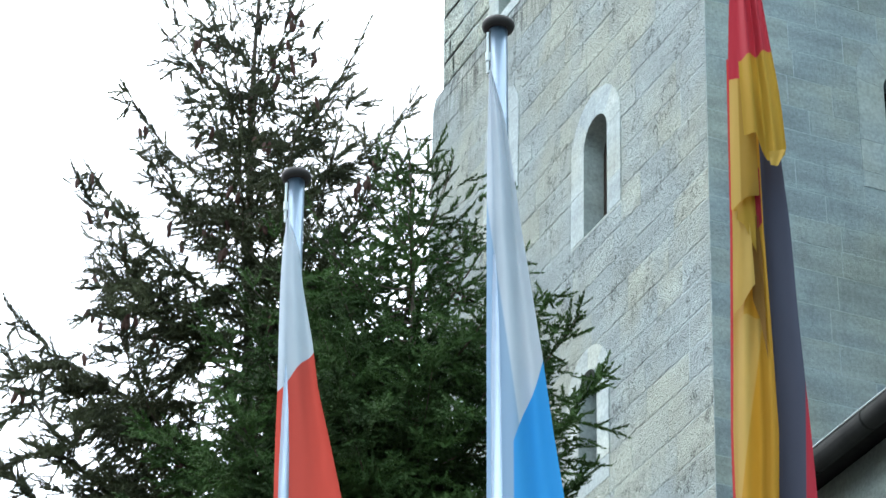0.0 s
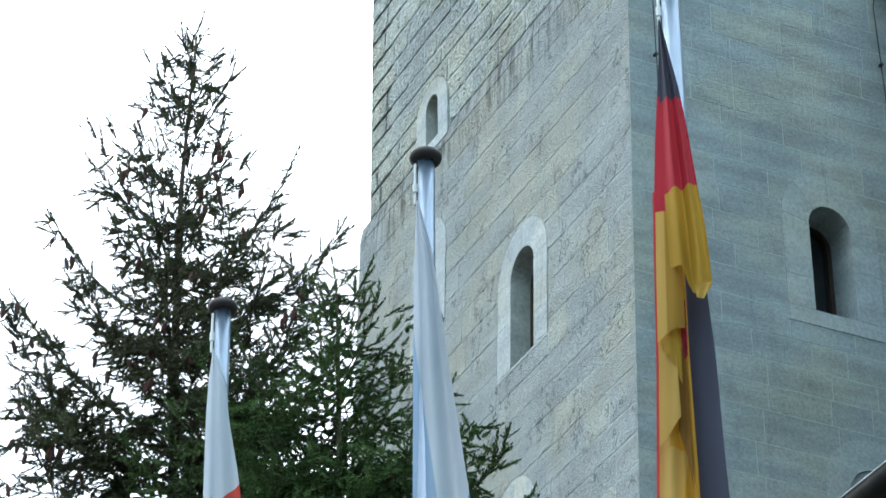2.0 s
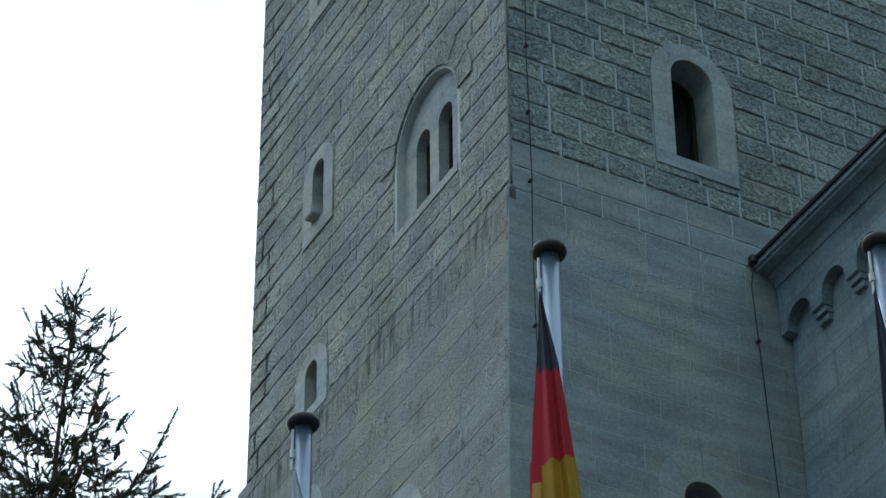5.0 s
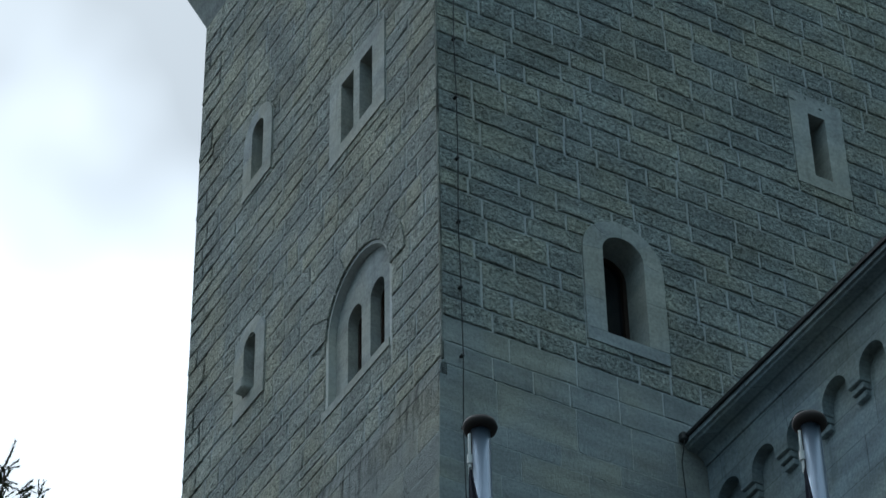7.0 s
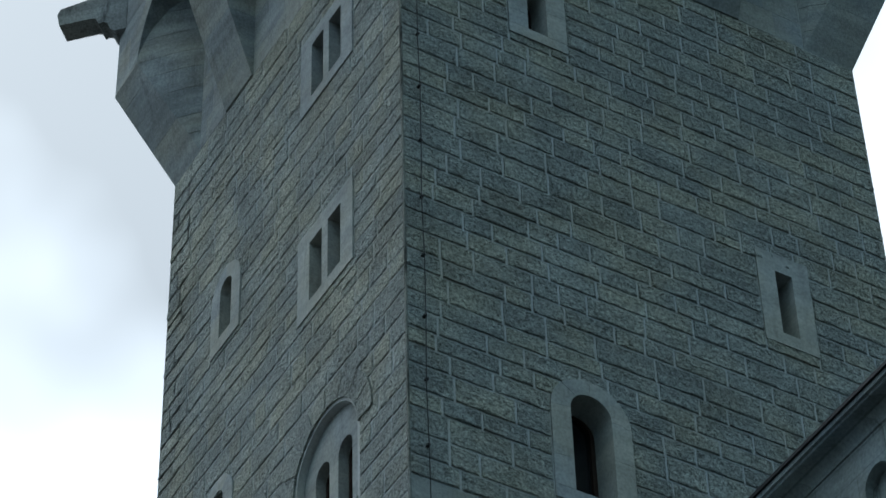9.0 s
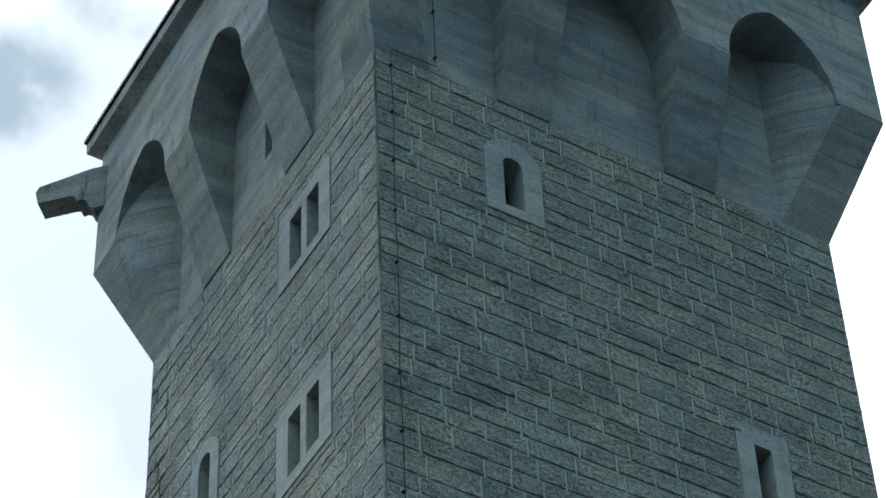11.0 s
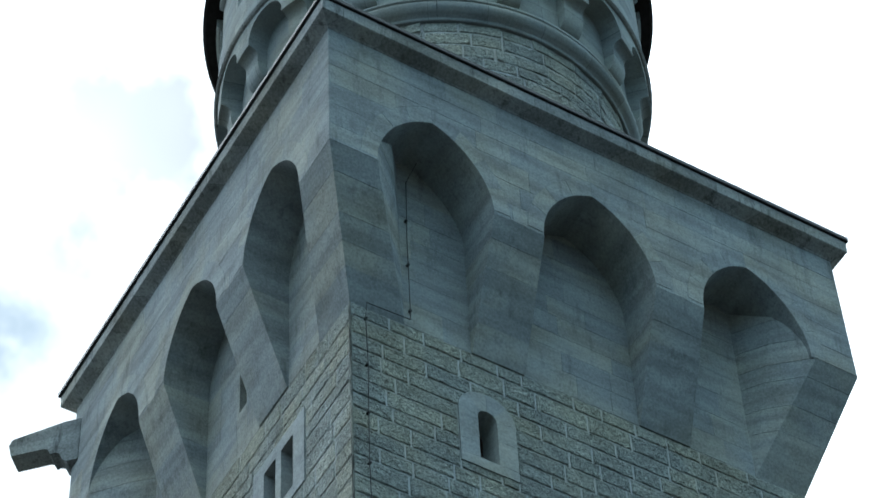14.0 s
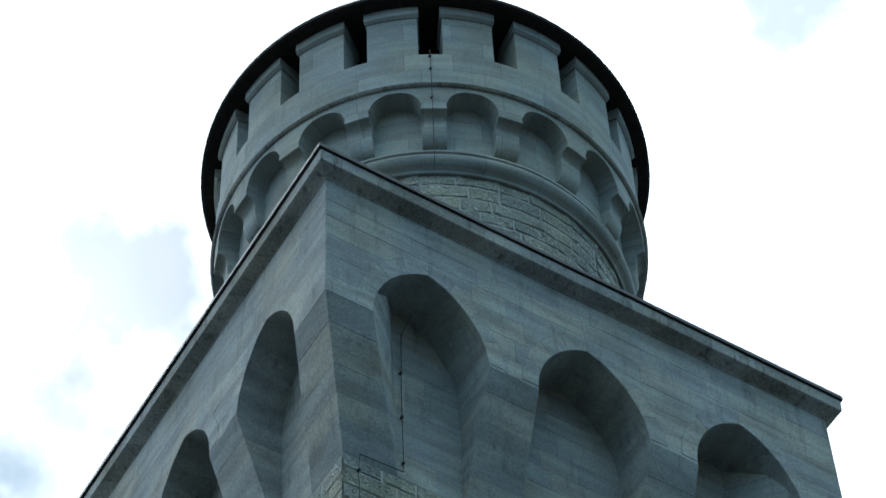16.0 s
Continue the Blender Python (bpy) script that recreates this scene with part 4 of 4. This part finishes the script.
# ---- flagpoles and flags ----
POLES = [(-7.340, -8.088), (-6.957, -9.822), (-6.564, -11.582), (-5.252, -12.328)]


def flagpole(x, y):
    t = thing("flagpole", "tall satin aluminium flagpole with a dark brown cap", "flagpole", (x, y, 0), "row of flagpoles")
    part("shaft", lathe([(0.075, 0), (0.075, 0.02), (0.068, 3), (0.046, 9.93), (0.0, 9.93)], 24), ALUMINIUM, t, smooth=True)
    part("cap", lathe([(0.0, 9.925), (0.056, 9.925), (0.075, 9.932), (0.082, 9.952), (0.076, 9.972), (0.055, 9.982), (0.0, 9.986)], 28), CAP, t, smooth=True)
    d = Vector((x, y, 0)) - Vector((EYE.x, EYE.y, 0))
    d.normalize()
    right = Vector((d.y, -d.x, 0))
    p = -0.050 * right - 0.02 * d
    bm = bmesh.new()
    tube(bm, [p + Vector((0, 0, 9.90)), p + Vector((0, 0, 9.72)), p + Vector((0, 0, 9.66))], 0.008, 6)
    tube(bm, [p + Vector((0, 0, 9.78)), p + Vector((0, 0, 9.73))], 0.014, 8)
    part("halyard", bm, PLASTIC, t, "pale halyard with a snap hook")
    bm = bmesh.new()
    q = -0.040 * right - 0.022 * d
    tube(bm, [q + Vector((0, 0, 9.91)), q + Vector((0, 0, 9.60))], 0.005, 5)
    part("groove", bm, CAP, t)
    return t, right, d


def sheet(rows, folds, depth, right, d, top, thick=0.0, phase=0.0, n=26, hem=None):
    """Hanging cloth: rows of (drop, left, right); folds run down it."""
    bm = bmesh.new()
    m = 44
    drops = [r[0] for r in rows]
    grid = []
    for j in range(m + 1):
        level = drops[0] + (drops[-1] - drops[0]) * j / m
        lo, hi = np.interp(-level, [-k for k in drops], [r[1] for r in rows]), np.interp(-level, [-k for k in drops], [r[2] for r in rows])
        row = []
        for i in range(n + 1):
            s = i / n
            amp = depth * min(1.0, 0.25 + j / m * 1.6)
            w = amp * math.sin(folds * math.pi * (s ** 1.15) + phase + 0.9 * j / m) + amp * 0.35 * math.sin(9 * s + 3 * j / m + phase)
            u = lo + (hi - lo) * s
            z = level
            if hem:   # the lower edge rises and falls along the cloth
                z = drops[0] + (level - drops[0]) * float(np.interp(s, [h[0] for h in hem], [(h[1] - drops[0]) / (drops[-1] - drops[0]) for h in hem]))
            row.append(bm.verts.new(right * u + d * (w - 0.07 + thick) + Vector((0, 0, top + z + 0.72 * (thick - 0.07)))))
        grid.append(row)
    for j in range(m):
        for i in range(n):
            bm.faces.new((grid[j][i], grid[j][i + 1], grid[j + 1][i + 1], grid[j + 1][i]))
    return bm


def banded(name, base, bands, right):
    """Banded cloth, dyed stripes and painted-in light alike: each band (colour, [(a, b, c), ...]) fills where a * u + b
    * z > c holds for all its edges; u runs across, z up.
    """
    m = base.copy()
    m.name = name
    n, l = m.node_tree.nodes, m.node_tree.links
    ramp = next(x for x in n if x.bl_idname == "ShaderNodeValToRGB")
    users = [k.to_socket for k in ramp.outputs["Color"].links]
    co = n.new("ShaderNodeTexCoord")
    colour = ramp.outputs["Color"]
    for rgb, edges in bands:
        fac = None
        for a, b, c in edges:
            dot = n.new("ShaderNodeVectorMath")
            dot.operation = "DOT_PRODUCT"
            dot.inputs[1].default_value = (right.x * a, right.y * a, b)
            l.new(co.outputs["Object"], dot.inputs[0])
            soft = n.new("ShaderNodeMapRange")
            soft.inputs["From Min"].default_value, soft.inputs["From Max"].default_value = c - 0.003, c + 0.003
            l.new(dot.outputs["Value"], soft.inputs["Value"])
            if fac is None:
                fac = soft.outputs["Result"]
            else:
                mul = n.new("ShaderNodeMath")
                mul.operation = "MULTIPLY"
                l.new(fac, mul.inputs[0])
                l.new(soft.outputs["Result"], mul.inputs[1])
                fac = mul.outputs[0]
        mix = n.new("ShaderNodeMix")
        mix.data_type = "RGBA"
        mix.inputs["B"].default_value = (*rgb, 1)
        l.new(fac, mix.inputs["Factor"])
        l.new(colour, mix.inputs["A"])
        colour = mix.outputs["Result"]
    for u in users:
        l.new(colour, u)
    return m


SLATE_CLOTH = cloth("slate_flag_cloth", (0.076, 0.073, 0.103))
RED, BLUE, BLACK, CRIMSON, GOLD = (0.58, 0.075, 0.05), (0.06, 0.31, 0.66), (0.05, 0.05, 0.07), (0.42, 0.03, 0.045), (0.42, 0.24, 0.025)
built = [flagpole(x, y) for x, y in POLES]
TOP = 10.0


def flag(k, label):
    x, y = POLES[k]
    return thing("flag", label, "flag", (x, y, 0), "hanging flags"), built[k][1], built[k][2]


# white over red
f, right, d = flag(0, "white and red flag hanging in folds from its pole")
rows = [(-0.29, -0.042, -0.034), (-0.49, -0.058, 0.034), (-0.70, -0.063, 0.055), (-1.03, -0.061, 0.115), (-1.30, -0.057, 0.151), (-1.62, -0.058, 0.223), (-1.95, -0.055, 0.294), (-3.2, -0.05, 0.36)]
part("cloth", sheet(rows, 2.6, 0.03, right, d, TOP, n=40), banded("white_red_cloth", WHITE_CLOTH, [(RED, [(1.3, -1, -8.70)])], right), f, smooth=True)
# white and blue
f, right, d = flag(1, "white and light blue flag hanging in folds from its pole")
rows = [(-0.30, -0.044, -0.036), (-0.56, -0.052, 0.027), (-0.88, -0.056, 0.069), (-1.2, -0.059, 0.105), (-1.5, -0.059, 0.145), (-1.93, -0.06, 0.201), (-2.28, -0.06, 0.241), (-2.62, -0.061, 0.287), (-3.8, -0.06, 0.35)]
# grey-blue band: blue shining through the white cloth, put into its colour
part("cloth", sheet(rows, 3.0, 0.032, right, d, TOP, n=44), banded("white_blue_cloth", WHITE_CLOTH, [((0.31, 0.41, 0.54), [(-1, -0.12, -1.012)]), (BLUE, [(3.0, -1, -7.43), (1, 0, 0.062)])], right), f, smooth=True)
# black, red and gold
f, right, d = flag(2, "black, red and gold flag hanging in folds from its pole")
# one gold dye; light and shade of its folds go into these tones
LIT_GOLD = (0.50, 0.31, 0.075)
rows = [(-0.28, -0.054, -0.046), (-0.70, -0.066, 0.020), (-0.94, -0.068, 0.046), (-1.21, -0.068, 0.070), (-1.42, -0.066, 0.092), (-1.56, -0.064, 0.102), (-1.78, -0.060, 0.112)]
front_hem = [(0.0, -1.57), (0.3, -1.585), (0.42, -1.66), (0.55, -1.70), (0.7, -1.715), (0.88, -1.70), (1.0, -1.65)]
part("cloth", sheet(rows, 4.4, 0.019, right, d, TOP, -0.15, 0.5, 44, front_hem), banded("tricolour_cloth", BLACK_CLOTH, [(CRIMSON, [(0.1, -1, -9.13)]), (GOLD, [(0.25, -1, -8.66)])], right), f, smooth=True)
rows = [(-0.5, -0.062, -0.04), (-0.94, -0.097, -0.05), (-1.42, -0.124, -0.06), (-1.70, -0.127, -0.05), (-2.05, -0.138, -0.05), (-2.6, -0.158, -0.08)]
part("edge_fold", sheet(rows, 1.2, 0.012, right, d, TOP, -0.02, n=12), banded("edge_cloth", BLACK_CLOTH, [(CRIMSON, [(0.3, -1, -9.26)]), (LIT_GOLD, [(3.5, -1, -8.72)])], right), f, smooth=True)
rows = [(-1.2, -0.118, -0.112), (-1.6, -0.128, -0.118), (-2.05, -0.138, -0.128), (-2.6, -0.160, -0.148), (-3.0, -0.176, -0.166), (-4.2, -0.188, -0.176)]
part("red_edge", sheet(rows, 1.0, 0.003, right, d, TOP, -0.06, n=4), cloth("crimson_cloth", (0.50, 0.05, 0.05)), f, smooth=True)
# fold under the hem: bright edge and shaded inside are painted in
rows = [(-1.30, -0.11, -0.03), (-1.6, -0.118, -0.01), (-2.05, -0.128, -0.01)]
part("tan_fold", sheet(rows, 1.3, 0.016, right, d, TOP, -0.12, 2.2, 24, [(0.0, -1.95), (0.3, -1.915), (1.0, -1.87)]), banded("folded_gold_cloth", cloth("shaded_gold_cloth", (0.33, 0.185, 0.025)), [(LIT_GOLD, [(-1, 0.02, 0.245)])], right), f, smooth=True)
rows = [(-1.80, -0.116, -0.03), (-2.0, -0.118, -0.032), (-2.2, -0.12, -0.034)]
part("gold_curl", sheet(rows, 2.4, 0.014, right, d, TOP, -0.10, 0.3, 24, [(0.0, -1.97), (0.5, -2.03), (1.0, -2.15)]), GOLD_CLOTH, f, smooth=True)
# panel against the sky: light through it is put into the colour
rows = [(-1.95, -0.125, -0.062), (-2.15, -0.131, -0.052), (-2.45, -0.142, -0.047)]
part("tan_panel", sheet(rows, 1.1, 0.010, right, d, TOP, -0.095, 0.6, 20, [(0.0, -2.44), (0.35, -2.40), (1.0, -2.31)]), cloth("backlit_gold_cloth", LIT_GOLD), f, smooth=True)
# dark brown strip that stands in for the shadow between the folds
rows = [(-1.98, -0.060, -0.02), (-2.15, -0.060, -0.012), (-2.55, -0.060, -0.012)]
part("inner_fold", sheet(rows, 1.0, 0.008, right, d, TOP, -0.080, 0.2, 12, [(0.0, -2.38), (0.5, -2.46), (1.0, -2.66)]), cloth("shadow_gold_cloth", (0.20, 0.095, 0.015)), f, smooth=True)
rows = [(-1.75, -0.035, -0.005), (-1.95, -0.03, -0.005), (-2.15, -0.025, -0.005)]
part("red_fold", sheet(rows, 1.0, 0.008, right, d, TOP, -0.085, 0.0, 10, [(0.0, -2.04), (1.0, -2.02)]), cloth("deep_red_cloth", (0.30, 0.022, 0.035)), f, smooth=True)
# the curl's brighter side is put in as a lighter gold
rows = [(-1.66, 0.040, 0.098), (-1.72, 0.040, 0.108), (-1.80, 0.044, 0.104)]
part("hem_curl", sheet(rows, 1.0, 0.012, right, d, TOP, -0.205, 1.2, 16, [(0.0, -1.725), (0.5, -1.735), (1.0, -1.69)]), cloth("lit_gold_cloth", (0.45, 0.27, 0.045)), f, smooth=True)
# back fold: light through the gold is painted as orange and pale bands
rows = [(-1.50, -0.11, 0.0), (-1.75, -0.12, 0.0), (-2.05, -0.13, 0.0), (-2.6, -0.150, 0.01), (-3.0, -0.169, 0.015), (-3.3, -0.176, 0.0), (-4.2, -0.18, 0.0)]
part("gold_fold", sheet(rows, 3.4, 0.022, right, d, TOP, -0.055, 1.0, 34, None), banded("gold_fold_cloth", cloth("backlit_fold_cloth", (0.47, 0.235, 0.02)), [(LIT_GOLD, [(-1, 0.08, 0.697), (0, 1, 7.45)]), (LIT_GOLD, [(-1, 0.15, 1.14), (0, -1, -7.45)])], right), f, smooth=True)
rows = [(-1.60, 0.0, 0.085), (-1.75, 0.0, 0.090), (-2.05, -0.02, 0.109), (-2.5, -0.05, 0.120), (-3.0, -0.04, 0.141), (-3.32, -0.05, 0.151), (-4.2, -0.06, 0.16)]
part("dark_fold", sheet(rows, 1.6, 0.02, right, d, TOP, 0.0, 0.4, 30), banded("dark_fold_cloth", SLATE_CLOTH, [(CRIMSON, [(1, -0.05, -0.225), (0, -1, -7.55)])], right), f, smooth=True)
# furled flag
f, right, d = flag(3, "dark and white flag hanging furled from its pole")
rows = [(-0.30, -0.05, -0.04), (-0.6, -0.06, -0.01), (-1.2, -0.08, 0.03), (-3.0, -0.12, 0.12)]
part("cloth", sheet(rows, 2.6, 0.03, right, d, TOP, n=24), banded("furled_cloth", BLACK_CLOTH, [((0.7, 0.71, 0.74), [(1, 0.03, 0.285)])], right), f, smooth=True)


# ---- spruces ----
def twig_template(n_needles, seed):
    rng = np.random.default_rng(seed)
    verts, faces = [], []
    for i in range(n_needles):
        s = (i + 0.5) / n_needles
        a = 2.4 * i + rng.uniform(-0.5, 0.5)
        rad = np.array([0, math.cos(a), math.sin(a)])
        tip = np.array([s + 0.14, 0, 0]) + rad * (0.19 * (1.1 - 0.4 * s)) * rng.uniform(0.8, 1.15)
        side_v = np.cross(rad, [1, 0, 0]) * 0.055
        base = np.array([s - 0.03, 0, 0])
        k = len(verts)
        verts += [base - side_v, base + side_v, tip]
        faces.append((k, k + 1, k + 2))
    for a in (0, 2.1, 4.2):   # stem
        k = len(verts)
        r = 0.02
        verts += [np.array([0, r * math.cos(a), r * math.sin(a)]), np.array([0, r * math.cos(a + 2.1), r * math.sin(a + 2.1)]), np.array([1.0, 0, 0])]
        faces.append((k, k + 1, k + 2))
    return np.array(verts), np.array(faces)


cone_bm = bmesh.new()
rings = [(0.0, 0.0), (0.4, -0.06), (0.85, -0.25), (1.0, -0.5), (0.8, -0.78), (0.35, -0.97), (0.0, -1.0)]
prev = None
for r, z in rings[1:-1]:
    ring = [cone_bm.verts.new((r * (1 + 0.12 * (k % 2)) * math.cos(k * math.pi / 4), r * (1 + 0.12 * (k % 2)) * math.sin(k * math.pi / 4), z)) for k in range(8)]
    if prev:
        for k in range(8):
            cone_bm.faces.new((prev[k], prev[(k + 1) % 8], ring[(k + 1) % 8], ring[k]))
    else:
        cone_bm.faces.new(ring)
    prev = ring
cone_bm.faces.new(prev)
CONE_MESH = bpy.data.meshes.new("cone")
cone_bm.to_mesh(CONE_MESH)
cone_bm.free()
CONE_MESH.materials.append(CONE)


def spruce(x, y, height, ratio, seed, needle, cones, label, visible_from, gap, lift, hang, thick, bulge, cap, spread, keep):
    """A spruce: whorls of limbs, each with side shoots that carry needled twigs; fewer twigs below visible_from."""
    rng = np.random.default_rng(seed)
    t = thing("spruce_tree", label, "tree", (x, y, 0))
    hs = np.linspace(0, height, 24)
    part("trunk", tube(bmesh.new(), [(0.03 * math.sin(h * 1.3 + seed), 0.03 * math.cos(h * 0.9), h) for h in hs], [0.009 + 0.0075 * (height - h) for h in hs], 8), BARK, t)
    origin, axis, size = [], [], []
    cone_at = []
    up = np.array([0, 0, 1.0])

    tried = [0]

    def add_twig(p, v, s):
        tried[0] += 1
        if tried[0] * 0.618034 % 1 > np.interp(height - p[2], [0.0, 0.8, 2.6, 4.5], keep):
            return
        origin.append(p)
        axis.append(v / np.linalg.norm(v))
        size.append(s)

    def shoot(p, v, ln, seen, depth):
        """A side shoot that sags, with twigs along it."""
        q = 0.02
        while q < ln:
            bp = p + v * q - up * hang * q * q
            tw = rng.uniform(0.11, 0.19) if seen else 0.34
            add_twig(bp, v - up * 2 * hang * q + rng.normal(0, 0.12, 3) + up * 0.12, tw)
            for sg in (-1, 1):
                if rng.uniform() < 0.8:
                    w = v * rng.uniform(0.4, 0.9) + np.cross(v, up) * sg * rng.uniform(0.4, 1.0) + up * rng.uniform(-0.5, 0.35)
                    add_twig(bp, w, tw * rng.uniform(0.6, 1.0))
                    if depth and seen and ln > 0.3 and rng.uniform() < 0.35:
                        w /= np.linalg.norm(w)
                        shoot(bp, w, ln * rng.uniform(0.25, 0.5), seen, 0)
            q += 0.095 if seen else 0.3
        return p + v * ln * 0.8 - up * hang * ln * ln * 0.64

    z = height - 0.05
    add_twig(np.array([0, 0, height - 0.14]), up, 0.2)
    while z > 1.8:
        below = height - z
        seen = z > visible_from
        count = 4 if below < 0.6 else 5
        turn = rng.uniform(0, 6.28)
        for k in range(count):
            if rng.uniform() < 0.2 and below > 0.8:
                continue
            az = turn + 2 * math.pi * (k + rng.uniform(-0.4, 0.4)) / count
            reach = min((ratio * below ** bulge + 0.06) * rng.uniform(0.5, 1.15), cap)
            out = np.array([math.cos(az), math.sin(az), 0])
            bend = np.array([-math.sin(az), math.cos(az), 0]) * rng.uniform(-0.18, 0.18)
            rise = lift * max(0.2, 1 - below / 10.0) * rng.uniform(0.6, 1.3)
            sag = 0.10 + 0.05 * below * rng.uniform(0.6, 1.4)
            zz = z + rng.uniform(-0.08, 0.08)

            def at(s):
                return np.array([0, 0, zz]) + out * reach * s + bend * reach * s * s + up * reach * (rise * s * s + 0.25 * rise * s - sag * s * (1 - s))

            m = 7
            part("limb", tube(bmesh.new(), [at(i / m) for i in range(m + 1)], [0.003 + 0.0075 * reach * (1 - i / m) for i in range(m + 1)], 4), BARK, t)
            s = 0.15 if below > 1 else 0.02
            sg = 1
            while s < 1.0:
                p = at(s)
                fwd = at(min(1, s + 0.05)) - at(s - 0.02)
                fwd /= np.linalg.norm(fwd)
                lat = np.cross(fwd, up) * sg
                sg = -sg
                ln = min((0.45 * reach * (1 - s) ** 0.7 + 0.08) * rng.uniform(0.45, 1.25), 0.7)
                v = fwd * rng.uniform(0.5, 0.9) + lat * rng.uniform(0.35, 1.0) + up * rng.uniform(-0.8, 0.2)
                v /= np.linalg.norm(v)
                end = shoot(p, v, ln, seen, 1)
                add_twig(p, fwd + rng.normal(0, 0.2, 3) + up * 0.15, 0.17 if seen else 0.3)
                if cones and seen and below > 1.0 and s > 0.35 and rng.uniform() < cones:
                    for extra in range(rng.integers(1, 4)):
                        cone_at.append(end + rng.normal(0, 0.025, 3) - up * 0.01)
                s += (gap * float(np.interp(below, [0.5, 1.5, 2.5, 4.0], [1.45, 1.15, 0.8, 0.6])) if seen else 0.28) * rng.uniform(0.7, 1.3) / reach
            add_twig(at(0.97), at(1) - at(0.9), 0.17)
        z -= (thick + spread * below) * rng.uniform(0.7, 1.3) if seen else 0.55
    o, ax, sz = np.array(origin), np.array(axis), np.array(size)
    ref = np.where(np.abs(ax[:, 2:3]) > 0.9, np.array([[1.0, 0, 0]]), np.array([[0, 0, 1.0]]))
    b1 = np.cross(ax, ref)
    b1 /= np.linalg.norm(b1, axis=1, keepdims=True)
    b2 = np.cross(ax, b1)
    tv, tf = twig_template(22, seed)
    v = o[:, None, :] + sz[:, None, None] * (tv[None, :, 0:1] * ax[:, None] + tv[None, :, 1:2] * b1[:, None] + tv[None, :, 2:3] * b2[:, None])
    fcs = (tf[None] + (np.arange(len(o)) * len(tv))[:, None, None]).reshape(-1, 3)
    me = bpy.data.meshes.new("crown")
    me.vertices.add(v.shape[0] * v.shape[1])
    me.vertices.foreach_set("co", v.reshape(-1).astype(np.float32))
    me.loops.add(fcs.size)
    me.loops.foreach_set("vertex_index", fcs.reshape(-1).astype(np.int32))
    me.polygons.add(len(fcs))
    me.polygons.foreach_set("loop_start", np.arange(0, fcs.size, 3, dtype=np.int32))
    me.update(calc_edges=True)
    part("crown", me, needle, t, "needled twigs with gaps of sky between them")
    for p in cone_at[:280]:
        ln = rng.uniform(0.09, 0.14)
        ob = part("cone", CONE_MESH, None, t)
        ob.matrix_basis = Matrix.LocRotScale(Vector(p), Euler((rng.normal(0, 0.15), rng.normal(0, 0.15), rng.uniform(0, 6))), Vector((0.018, 0.018, ln)))
    return t


spruce(-5.38, -1.89, 16.60, 0.38, 42, NEEDLE_OLD, 0.11, "tall dark spruce hung with brown cones", 10.2, 0.082, 0.95, 0.7, 0.21, 1.0, 2.2, 0.034, (1.0, 0.8, 0.58, 0.85))
spruce(-4.80, -3.72, 13.30, 0.56, 30, NEEDLE_NEW, 0.0, "dense green spruce standing before the tower", 9.3, 0.065, 0.6, 0.5, 0.145, 0.93, 2.0, 0.012, (0.5, 0.4, 0.9, 1.0))
